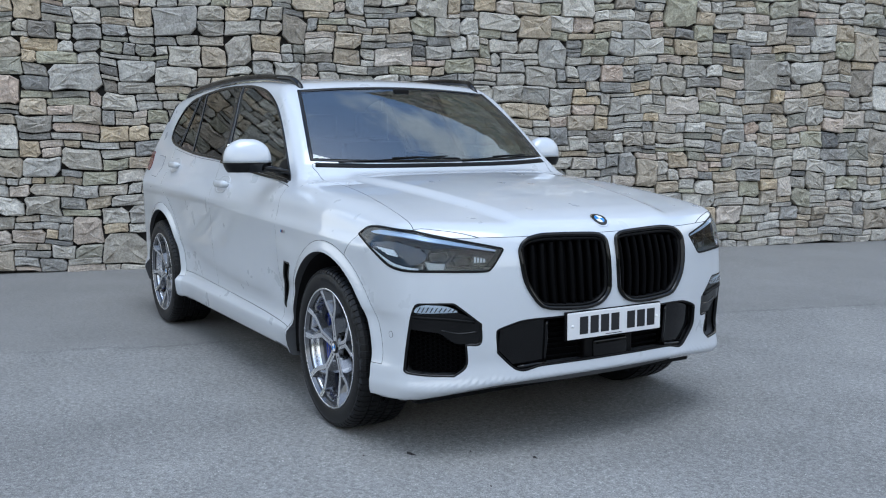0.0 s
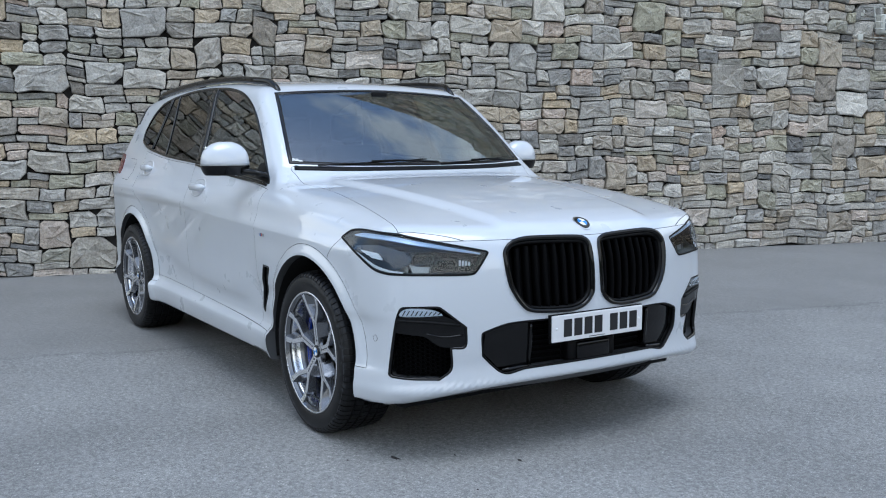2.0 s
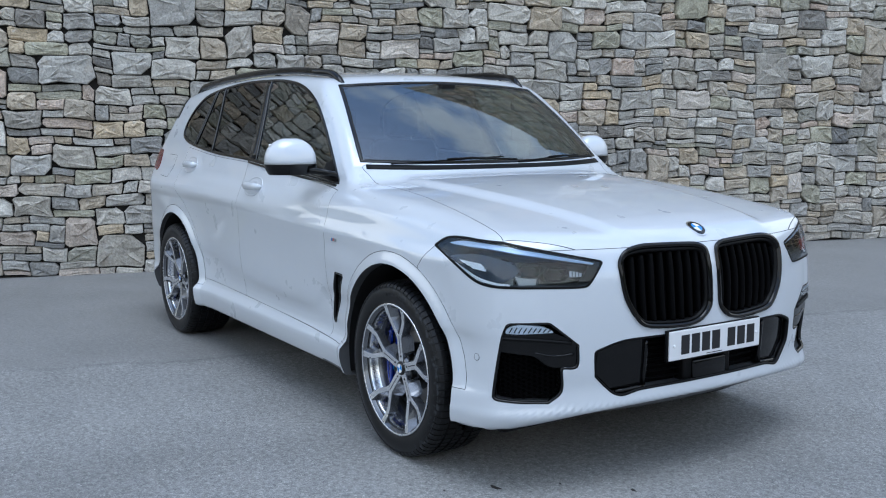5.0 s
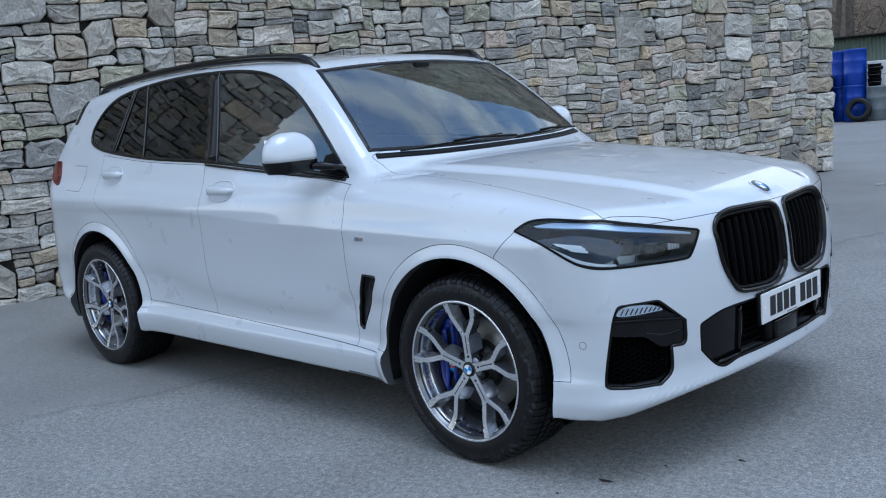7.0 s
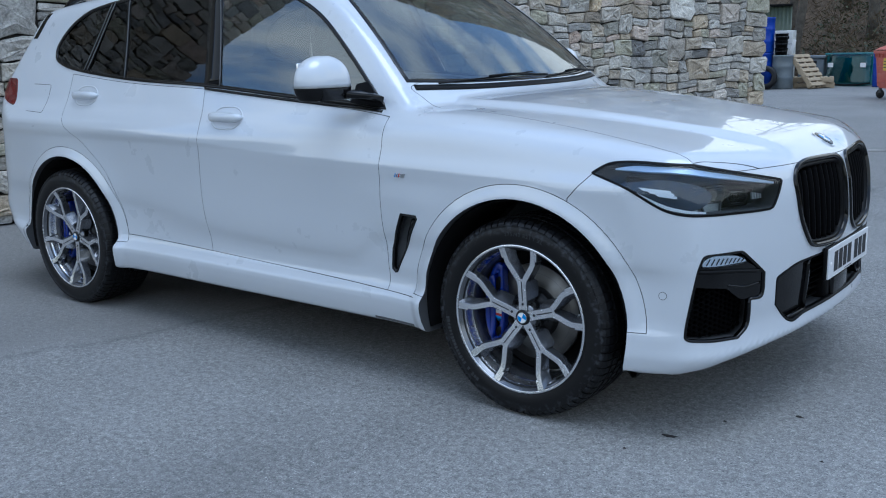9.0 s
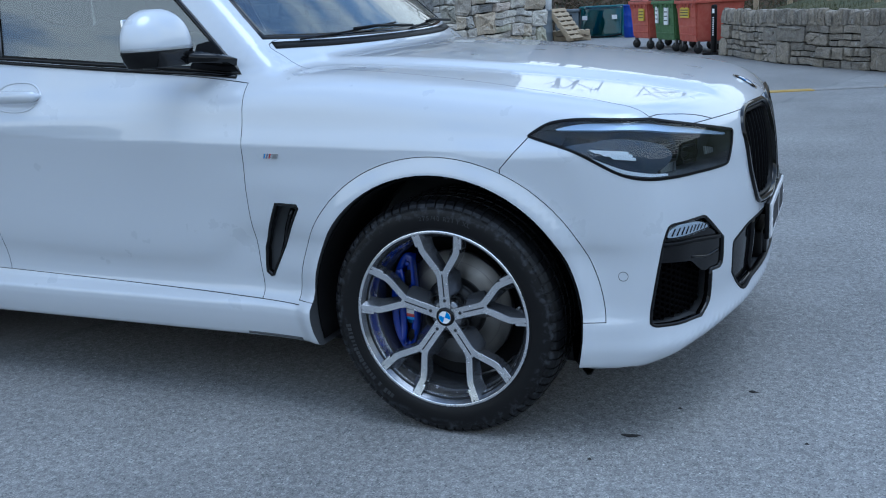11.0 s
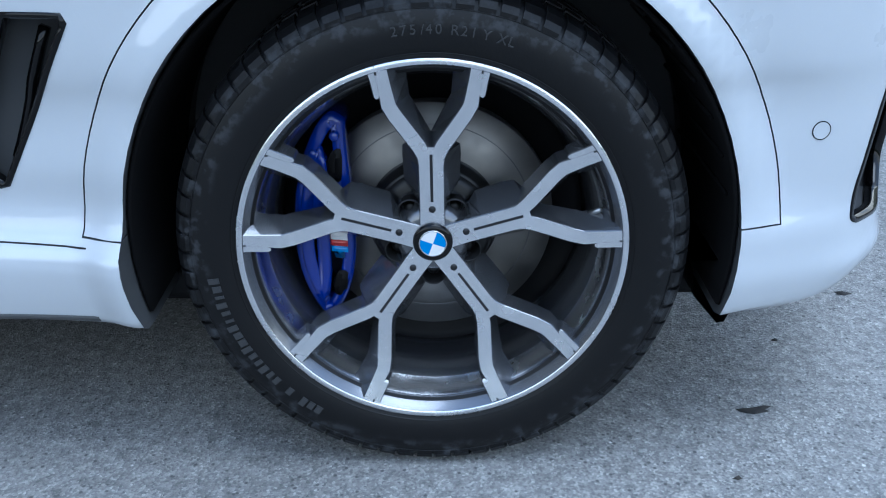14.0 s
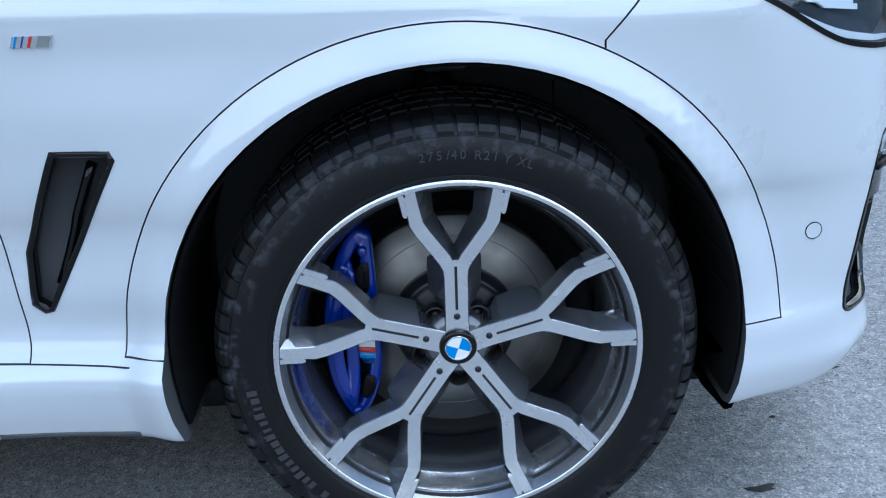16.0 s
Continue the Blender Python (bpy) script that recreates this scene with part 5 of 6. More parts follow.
# ---- mirrors ----
def mirror_shell(lo, hi, grow=0.0):
    """A smooth housing between two heights of its own outline."""
    bm = bmesh.new()
    rows = []
    for v in np.linspace(lo, hi, 14):
        u = (v - 1.165) / .172
        ww = .125 * (1 - max(0, (u - .30) / .72) ** 2.6) ** .5 * (1 - .14 * max(0, (.3 - u) / .3) ** 2) + grow
        dd = .078 * (1 - max(0, (u - .25) / .77) ** 2.4) ** .5 * (1 - .14 * max(0, (.3 - u) / .3) ** 2) + grow
        row = []
        for t in np.linspace(0, 2 * math.pi, 40, endpoint=False):
            c, s = math.cos(t), math.sin(t)
            e = 2.0 / 2.9
            yy = -1.025 + ww * abs(c) ** e * (1 if c > 0 else -1)
            xx = dd * abs(s) ** (2.0 / (2.2 if s > 0 else 5)) * (1 if s > 0 else -.45)
            row.append(bm.verts.new((-.902 + xx - .10 * (-yy - 1.025) - .03 * max(0, -yy - 1.07), yy, v)))
        rows.append(row)
    for a, b in zip(rows, rows[1:]):
        for i in range(40):
            bm.faces.new([a[i], a[(i + 1) % 40], b[(i + 1) % 40], b[i]])
    bm.faces.new(rows[0][::-1])
    bm.faces.new(rows[-1])
    bmesh.ops.recalc_face_normals(bm, faces=bm.faces[:])
    return bm


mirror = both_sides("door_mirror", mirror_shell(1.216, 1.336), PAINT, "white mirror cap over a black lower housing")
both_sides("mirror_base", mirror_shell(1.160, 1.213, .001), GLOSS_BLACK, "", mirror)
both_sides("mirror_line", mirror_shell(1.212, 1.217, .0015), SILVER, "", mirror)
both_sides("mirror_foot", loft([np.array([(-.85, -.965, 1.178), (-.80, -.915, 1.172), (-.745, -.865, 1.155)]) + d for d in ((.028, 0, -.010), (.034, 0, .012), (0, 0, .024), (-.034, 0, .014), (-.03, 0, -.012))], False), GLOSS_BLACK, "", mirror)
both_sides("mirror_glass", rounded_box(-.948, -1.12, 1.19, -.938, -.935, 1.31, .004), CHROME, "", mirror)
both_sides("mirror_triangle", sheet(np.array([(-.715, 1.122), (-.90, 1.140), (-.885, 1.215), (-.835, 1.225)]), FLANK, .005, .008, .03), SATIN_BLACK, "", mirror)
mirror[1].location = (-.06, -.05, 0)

# ---- wipers, underside, cabin ----
for y0, y1, x0 in ((-.62, .02, -.61), (.10, .60, -.585)):
    yy = np.linspace(y0, y1, 14)
    zz = np.linspace(1.205, 1.232, 14)
    at = SCREEN.meet(yy, zz) + (.004, 0, .006)
    wiper = part("wiper", tube(at, .004, 6), SATIN_BLACK, car, "black windscreen wiper")
    part("wiper_arm", tube(np.array([at[6] + (.004, 0, .006), at[9] + (.012, 0, .004), at[-1] + (.05, .05, -.015)]), .006, 6), SATIN_BLACK, wiper)
part("chin", loft([np.stack([nose(np.abs(yy), np.full(30, .30)) - .045 + dx, yy, np.full(30, z)], 1) for yy in (np.linspace(-.66, .66, 30),) for dx, z in ((-.02, .335), (-.035, .305), (-.055, .285), (-.30, .262), (-.30, .33))], False), GREY_PLASTIC, car, "grey plastic chin under the bumper")
part("floor_pan", rounded_box(-3.7, -.80, .20, .55, .80, .26, .02), SATIN_BLACK, car)
for axle in AXLES:
    for s in (-1, 1):
        t = np.linspace(radians(-14), radians(194), 40)
        yy = (s * .62, s * .955)
        liner = part("wheel_liner", loft([np.stack([axle + r * np.cos(t), np.full(40, y), .372 + r * np.sin(t)], 1) for r, y in ((.436, yy[0]), (.436, yy[1]), (.442, yy[1]), (.442, yy[0]))], False), LINER, car, "black felt wheel arch liner")
        for k in range(9):
            a = radians(8 + 8 * k) if axle == 0 else radians(20 + 15 * k)
            part("liner_rib", tube(np.array([(axle + .433 * math.cos(a), yy[0], .372 + .433 * math.sin(a)), (axle + .433 * math.cos(a), yy[1] - s * .03, .372 + .433 * math.sin(a))]), .004, 5), LINER, liner)
        part("strut", tube(np.array([(axle + .01, s * .60, .45), (axle - .02, s * .57, .80)]), .035, 12), STEEL, car)
        part("mud_flap", loft([np.array([(axle + x, s * y, z) for y in (.76, .80, .88, .915)]) for x, z in ((.395, .32), (.40, .26), (.44, .212), (.452, .214), (.475, .275), (.44, .32))], True), SATIN_BLACK, car)
        if axle == 0:
            part("strut_top", rounded_box(-.035, min(s * .74, s * .82), .775, .035, max(s * .74, s * .82), .812, .01), SILVER, car, "bright suspension bracket")
part("dashboard", loft([np.stack([np.full(12, x), np.linspace(-.70, .70, 12), z + .02 * np.cos(np.linspace(-5, 5, 12))], 1) for x, z in ((-.74, 1.10), (-.80, 1.15), (-1.02, 1.165), (-1.18, 1.10), (-1.16, .85), (-.74, .85))], False), DARK, car, "black dashboard")
wheel_ring = lathe([(.175 + .014 * math.cos(t), .014 * math.sin(t)) for t in np.linspace(0, 2 * math.pi, 13)], 40)
steer = part("steering_wheel", wheel_ring, SATIN_BLACK, car, "black steering wheel")
steer.matrix_local = pose(-1.28, -.37, 1.06, 0, 0, 90) @ pose(0, 0, 0, -22)
for a in (0, 180, 270):
    bm = box(bmesh.new(), 0, -.008, -.016, .17, .008, .016)
    bm.transform(Matrix.Rotation(radians(-a), 4, "Y"))
    part("steering_spoke", bm, SATIN_BLACK, steer)
part("steering_hub", lathe([(.0001, -.02), (.05, -.015), (.06, .02)], 24), SATIN_BLACK, steer)
CLOTH = material("black leather", (.022, .021, .021), .5)
for x, y in ((-1.80, -.37), (-1.80, .37), (-2.70, -.37), (-2.70, .37)):
    seat = part("seat", rounded_box(x - .25, y - .25, .62, x + .28, y + .25, .80, .05, 3), CLOTH, car, "black leather seat")
    b = rounded_box(x - .36, y - .24, .72, x - .22, y + .24, 1.32, .05, 3)
    bmesh.ops.rotate(b, verts=b.verts[:], cent=(x - .25, y, .75), matrix=Matrix.Rotation(-.18, 3, "Y"))
    part("backrest", b, CLOTH, seat)
    part("headrest", rounded_box(x - .46, y - .12, 1.33, x - .37, y + .12, 1.52, .035, 3), CLOTH, seat)
part("inner_mirror", rounded_box(-1.10, -.11, 1.52, -1.075, .11, 1.575, .012), SATIN_BLACK, car, "black rear-view mirror")
part("sensor_pod", rounded_box(-1.10, -.05, 1.57, -1.05, .05, 1.63, .012), SATIN_BLACK, car)
# ---- the yard: low wall, bank, bins, drums, pallets, trees ----
LOW = [Vector((-1.25, 15.65, 0)), Vector((-.06, 13.25, 0)), Vector((1.55, 11.15, 0)), Vector((2.66, 9.02, 0)), Vector((3.9, 7.35, 0)), Vector((7.0, 3.4, 0)), Vector((10.5, -2.0, 0))]
low_walls = []
for n, (a, b) in enumerate(zip(LOW, LOW[1:])):
    d = b - a
    w = link("wall_low_%d" % (n + 1), box(bmesh.new(), -.42, -.02, -.05, -.035, d.length + .02, .66), MORTAR, smooth=False)
    turn = math.degrees(math.atan2(d.y, d.x)) - 90
    # the stones look towards the yard, which lies on the wall's right hand
    w.matrix_world = pose(*a, 0, 0, turn)
    tagged(w, "low retaining wall of grey brown rubble with upright coping stones", "wall", kind="structure")
    low_walls.append((w, d.length))

# the bank behind the low wall and the wooded slope beyond the yard
bm = bmesh.new()
grid = []
for i in range(70):
    row = []
    for j in range(34):
        t = i / 69
        k = t * (len(LOW) - 1)
        n = min(int(k), len(LOW) - 2)
        p = LOW[n].lerp(LOW[n + 1], k - n)
        back = .30 + .45 * j + .012 * j * j
        out = Vector((.84, .54, 0))
        z = .70 + .16 * j * .45 + .0035 * j * j + .12 * noise.noise((i * .35, j * .4, 0))
        if i < 2:
            z -= .25
        row.append(bm.verts.new((p.x + out.x * back, p.y + out.y * back, max(z, -.02) if j else .62)))
    grid.append(row)
for r0, r1 in zip(grid, grid[1:]):
    for j in range(33):
        bm.faces.new([r0[j], r0[j + 1], r1[j + 1], r1[j]])
tagged(link("ground_bank", bm, GRASS_BANK), "rough grass bank above the low wall", "bank", kind="structure")
bm = bmesh.new()
grid = []
for i in range(60):
    row = []
    for j in range(40):
        x = -34 + i * .85
        y = 26.6 + j * .75 - .10 * (x + 6) * (1 if x > -6 else .2)
        z = .55 * j * .75 * (1 - .006 * j) + .35 * noise.noise((x * .4, y * .4, 3)) * min(1, j / 3) - .06
        row.append(bm.verts.new((x, y, z)))
    grid.append(row)
for r0, r1 in zip(grid, grid[1:]):
    for j in range(39):
        bm.faces.new([r0[j], r1[j], r1[j + 1], r0[j + 1]])
tagged(link("ground_slope", bm, EARTH), "steep wooded slope covered in brown leaf litter", "slope", kind="structure")


def slope_z(x, y):
    d = max(0, y - 26.6 + .10 * (x + 6) * (1 if x > -6 else .2))
    return .55 * d * (1 - .008 * d) - .1


def tree(x, y, tall, rng):
    root = new("tree")
    z0 = slope_z(x, y) - .1
    lean = rng.uniform(-.08, .08), rng.uniform(-.05, .05)
    path = [(x + lean[0] * h + .06 * math.sin(h * 1.3 + x), y + lean[1] * h, z0 + h) for h in np.linspace(0, tall, 14)]
    r0 = rng.uniform(.10, .20)
    part("trunk", tube(path, np.linspace(r0, r0 * .25, 14), 9), BARK, root)
    for k in range(rng.randint(5, 8)):
        i = rng.randint(4, 12)
        a = rng.uniform(0, math.tau)
        base = Vector(path[i])
        reach = rng.uniform(.8, 2.2)
        pts = [base + Vector((math.cos(a) * s * reach, math.sin(a) * s * reach, s * reach * .9 + .1 * math.sin(5 * s))) for s in np.linspace(0, 1, 6)]
        limb = part("limb", tube(pts, np.linspace(r0 * .32, .012, 6), 6), BARK, root)
        for q in range(3):
            b0 = pts[2 + q]
            aa = a + rng.uniform(-1, 1)
            tw = [b0 + Vector((math.cos(aa) * s, math.sin(aa) * s, s * .8)) * rng.uniform(.5, .9) for s in np.linspace(0, 1, 4)]
            part("twig", tube(tw, np.linspace(.014, .004, 4), 4), BARK, limb)
    # the crown in leafless season: many fine sprays of dry twigs
    bm = bmesh.new()
    for k in range(260):
        c = Vector(path[rng.randint(7, 13)]) + Vector((rng.gauss(0, 1.0), rng.gauss(0, 1.0), rng.gauss(.4, .8)))
        dv = Vector((rng.gauss(0, 1), rng.gauss(0, 1), rng.gauss(.3, .6))).normalized() * rng.uniform(.15, .5)
        s = dv.cross(Vector((rng.random(), rng.random(), rng.random()))).normalized() * .006
        bm.faces.new([bm.verts.new(c - s), bm.verts.new(c + s), bm.verts.new(c + dv)])
    part("crown", bm, TWIG, root)
    return tagged(root, "bare grey brown tree on the wooded slope", "tree", "trees on the slope")


_r = random.Random(21)
for x, y in ((-9.9, 27.2), (-9.0, 29.5), (-8.2, 27.4), (-7.6, 31.0), (-10.8, 30.5), (-6.4, 29.2), (-5.2, 27.6), (-3.9, 30.4), (-2.4, 28.0), (-12.2, 28.2), (-8.7, 33.5), (-.8, 29.0)):
    tree(x, y, _r.uniform(6, 9), _r)

# undergrowth: dead stems and ivy in one mass
bm = bmesh.new()
for k in range(9000):
    x = _r.uniform(-14, 3)
    y = 26.4 + _r.random() ** 1.6 * 7 - .10 * (x + 6) * (1 if x > -6 else .2)
    c = Vector((x, y, slope_z(x, y) + _r.random() * (1.3 if x > -7.5 else .5)))
    dv = Vector((_r.gauss(0, .6), _r.gauss(0, .4), _r.uniform(.2, 1))).normalized() * _r.uniform(.15, .6)
    s = dv.cross(Vector((_r.random(), _r.random(), .2))).normalized() * _r.uniform(.006, .02)
    bm.faces.new([bm.verts.new(c - s), bm.verts.new(c + s), bm.verts.new(c + dv)])
tagged(link("undergrowth", bm, TWIG, smooth=False), "dry brown undergrowth on the slope", "undergrowth", kind="stuff")
bm = bmesh.new()
for k in range(7000):
    x = _r.uniform(-8, 3)
    y = 26.6 + _r.random() ** 1.4 * 6 - .10 * (x + 6) * (1 if x > -6 else .2)
    c = Vector((x, y, slope_z(x, y) + _r.random() * .9))
    u = Vector((_r.gauss(0, 1), _r.gauss(0, 1), _r.gauss(0, .6))).normalized() * _r.uniform(.03, .07)
    v = u.cross(Vector((_r.gauss(0, 1), _r.gauss(0, 1), 1))).normalized() * _r.uniform(.02, .05)
    bm.faces.new([bm.verts.new(c - u), bm.verts.new(c - v), bm.verts.new(c + u), bm.verts.new(c + v)])
tagged(link("ivy", bm, LEAF, smooth=False), "dark green ivy on the slope", "ivy", kind="stuff")
bm = bmesh.new()
for k in range(6000):
    n = _r.randint(0, len(LOW) - 2)
    p = LOW[n].lerp(LOW[n + 1], _r.random())
    back = _r.uniform(.25, 2.2)
    c = Vector((p.x + .84 * back, p.y + .54 * back, .66 + .07 * back))
    dv = Vector((_r.gauss(0, .35), _r.gauss(0, .35), 1)).normalized() * _r.uniform(.08, .30)
    s = dv.cross(Vector((_r.random(), _r.random(), .1))).normalized() * .005
    bm.faces.new([bm.verts.new(c - s), bm.verts.new(c + s), bm.verts.new(c + dv)])
tagged(link("grass", bm, GRASS_BANK, smooth=False), "tufts of rough grass on the bank", "grass", kind="stuff")

# corrugated fence
fence = new("sheet_fence")
for k in range(13):
    bm = bmesh.new()
    xs = np.linspace(0, 1.0, 41)
    prof = .018 * np.sin(xs * math.tau * 9)
    rows = [[bm.verts.new((x, y + d, z)) for x, y in zip(xs, prof)] for z, d in ((0, 0), (2.30, 0), (2.30, .004), (0, .004))]
    for a, b in zip(rows, rows[1:]):
        for i in range(40):
            bm.faces.new([a[i], a[i + 1], b[i + 1], b[i]])
    bm.transform(pose(-20.6 + k * .99, 25.6 - k * .01, 0))
    part("panel", bm, FENCE_GREEN, fence, "" if k else "green corrugated metal sheet")
part("rail", rounded_box(-20.6, 25.38, 2.28, -7.70, 25.50, 2.34, .01), SATIN_BLACK, fence)
tagged(fence, "green corrugated metal fence below the wooded slope", "fence")

# wooden fence on the bank
rails = new("wooden_fence")
for k in range(7):
    p = Vector((-3.6 + .75 * k, 19.8 - 1.35 * k, 0)) + Vector((1.25, .8, 0))
    q = p + Vector((.75, -1.35, 0))
    zp, zq = .75 + .12 * k, .75 + .12 * (k + 1)
    part("post", rounded_box(p.x - .05, p.y - .05, .2, p.x + .05, p.y + .05, zp + 1.15, .01), PALE_WOOD, rails)
    for h in (.30, .68, 1.02):
        part("rail", loft([np.array([tuple(p + Vector((dx, 0, zp + h + dz))), tuple(q + Vector((dx, 0, zq + h + dz)))]) for dx, dz in ((-.075, -.045), (-.075, .045), (-.04, .045), (-.04, -.045))], False), PALE_WOOD, rails, smooth=False)
tagged(rails, "pale wooden post and rail fence on the bank", "fence")


def wheeled_bin(corner, along, colour, side_colour, wide, deep, labels):
    """A big four-wheeled bin; its front runs from corner along a direction."""
    ob = new("wheeled_bin")
    h0, h1 = .23, 1.02
    bm = bmesh.new()
    lo = [(.06, .06), (wide - .06, .06), (wide - .06, deep - .08), (.06, deep - .08)]
    hi = [(0, 0), (wide, 0), (wide, deep), (0, deep)]
    a = [bm.verts.new((u, v, h0)) for u, v in lo]
    b = [bm.verts.new((u, v, h1)) for u, v in hi]
    bm.faces.new(a[::-1])
    bm.faces.new(b)
    for i in range(4):
        bm.faces.new([a[i], a[(i + 1) % 4], b[(i + 1) % 4], b[i]])
    bmesh.ops.bevel(bm, geom=bm.edges[:], offset=.03, segments=2, affect="EDGES")
    body_ob = part("bin_body", bm, colour, ob, smooth=False)
    part("side_panel", rounded_box(-.004, .10, .34, .02, deep - .12, .98, .006), side_colour, ob)
    part("rim", rounded_box(-.03, -.03, h1 - .05, wide + .03, deep + .03, h1 + .015, .012), colour, ob)
    lid = bmesh.new()
    rows = []
    for v in np.linspace(-.02, deep + .02, 9):
        z = h1 + .02 + .13 * math.sin(max(0, min(1, (v + .02) / (deep + .04))) * math.pi) ** .7
        rows.append(np.array([(-.035, v, z), (wide * .3, v, z + .02), (wide * .7, v, z + .02), (wide + .035, v, z)]))
    v = [[lid.verts.new(p) for p in r] for r in rows]
    for r0, r1 in zip(v, v[1:]):
        for i in range(3):
            lid.faces.new([r0[i], r0[i + 1], r1[i + 1], r1[i]])
    part("lid", lid, colour, ob)
    for k in range(5):
        part("rib", rounded_box(.10 + k * (wide - .2) / 4 - .012, -.034, h1 - .13, .10 + k * (wide - .2) / 4 + .012, -.01, h1 - .04, .004), colour, ob)
    for k in range(3):
        part("moulding", rounded_box(.12, .028 - .006 * k, .36 + .16 * k, wide - .12, .060, .385 + .16 * k, .006), colour, ob)
    for u in (.12, wide - .12):
        for vv in (.12, deep - .16):
            w = part("castor", lathe([(.0001, -.022), (.085, -.022), (.098, -.012), (.098, .012), (.085, .022), (.0001, .022)], 24, pose(u, vv, .098, 0, 0, 35)), RUBBER, ob, "black castor wheel")
            part("castor_fork", rounded_box(u - .035, vv - .03, .12, u + .035, vv + .03, .25, .008), STEEL, w)
    for u0, z0, u1, z1, mat in labels:
        lab = part("label", rounded_box(u0, -.012, z0, u1, .012, z1, .002), mat, ob, smooth=False)
        for q in range(3):
            z = z0 + (z1 - z0) * (.25 + .25 * q)
            part("print_bar", box(bmesh.new(), u0 + .02, -.0145, z - .01, u1 - .02, -.011, z + .01), INK if mat is not BIN_RED else WHITE, lab, smooth=False)
    turn = math.degrees(math.atan2(along[1], along[0]))
    ob.matrix_world = pose(corner[0], corner[1], 0, 0, 0, turn)
    return ob


row = (.55, -.835)
for corner, col, side, wide, labels, words in (((-2.31, 16.79), BIN_RED, BIN_DARK_RED, .93, [(.22, .70, .62, .90, LABEL_YELLOW)], "faded red wheeled bin with a yellow label"),
                                               ((-2.98, 17.82), BIN_GREEN, BIN_GREEN, 1.10, [(.16, .58, .30, .92, WHITE), (.62, .55, .82, .90, WHITE)], "green wheeled bin with two white notices"),
                                               ((-3.72, 18.95), BIN_RED, BIN_DARK_RED, 1.05, [(.55, .62, .85, .88, LABEL_YELLOW)], "red wheeled bin behind the others")):
    ob = wheeled_bin(corner, row, col, side, wide, 1.05, labels)
    tagged(ob, words, "bin", "bins in the yard")

bollard = new("bollard")
part("post", lathe([(.0001, .94), (.045, .935), (.058, .91), (.058, .03), (.06, 0)], 24, Matrix.Rotation(math.pi / 2, 4, "X")), SATIN_BLACK, bollard)
part("base_plate", rounded_box(-.17, -.17, 0, .17, .17, .035, .012), SATIN_BLACK, bollard)
for k in range(9):
    part("letter_bar", box(bmesh.new(), -.012, -.0605, .36 + .04 * k, .012, -.0575, .385 + .04 * k), WHITE, bollard, smooth=False)
part("mark", rounded_box(-.022, -.0615, .78, .022, -.055, .86, .003), WHITE, bollard)
bollard.matrix_world = pose(-1.43, 15.90, 0, 0, 0, -10)
tagged(bollard, "black plastic bollard with white lettering bars", "bollard")


def drum(at, r, tall, mat, words, rings=2, z=0.0):
    ob = new("drum")
    prof = [(.0001, 0.0), (r * .93, 0), (r, .03)]
    for k in range(rings):
        h = tall * (k + 1) / (rings + 1)
        prof += [(r, h - .03), (r * 1.035, h), (r, h + .03)]
    prof += [(r, tall - .05), (r * 1.03, tall - .04), (r * 1.03, tall), (r * .96, tall), (r * .95, tall - .02), (.0001, tall - .02)]
    part("shell", lathe(prof, 40, Matrix.Rotation(math.pi / 2, 4, "X")), mat, ob)
    part("bung", lathe([(.0001, -.03), (.03, -.03), (.03, 0)], 12, Matrix.Translation((r * .5, 0, tall + .008)) @ Matrix.Rotation(math.pi / 2, 4, "X")), mat, ob)
    ob.matrix_world = pose(at[0], at[1], z)
    return tagged(ob, words, "drum", "drums in the yard")


d0 = drum((-7.48, 22.45), .29, .96, DRUM_BLUE, "blue plastic drum standing on the ground")
drum((-7.46, 22.44), .285, .94, DRUM_BLUE, "blue plastic drum stacked on another", z=.96)
drum((-7.98, 22.75), .285, .94, DRUM_BLUE, "blue plastic drum standing on the ground")
drum((-7.99, 22.76), .285, .94, DRUM_BLUE, "blue plastic drum stacked on another", z=.94)
drum((-6.92, 22.50), .27, .90, DRUM_GREY, "grey blue steel drum with buckets on it")
drum((-4.73, 23.95), .245, .90, DRUM_BLUE, "blue plastic drum beside the bins")
for k in range(3):
    b = new("bucket")
    part("pail", lathe([(.0001, 0), (.150, 0), (.170, -.175), (.176, -.175), (.176, -.19), (.0001, -.185)], 28, Matrix.Rotation(-math.pi / 2, 4, "X")), SATIN_BLACK, b)
    part("hoop", lathe([(.168, -.10), (.173, -.105), (.168, -.11)], 28, Matrix.Rotation(-math.pi / 2, 4, "X")), GREY_PLASTIC, b)
    b.matrix_world = pose(-6.98, 22.48, .90 + .19 * k)
    tagged(b, "black plastic bucket stacked on a grey drum", "bucket", "stacked buckets")
stick = link("board", rounded_box(-.04, -.012, 0, .04, .012, .42, .004), WHITE)
stick.matrix_world = pose(-6.78, 22.62, .90, 12, 14, 20)
tagged(stick, "short white board leaning on the buckets", "board")


def old_tyre(m, words):
    ob = link("tyre", lathe([(.19, -.09), (.23, -.105), (.29, -.10), (.315, -.07), (.32, 0), (.315, .07), (.29, .10), (.23, .105), (.19, .09), (.20, 0), (.19, -.09)], 40), RUBBER)
    ob.matrix_world = m
    return tagged(ob, words, "tyre", "old tyres in the yard")


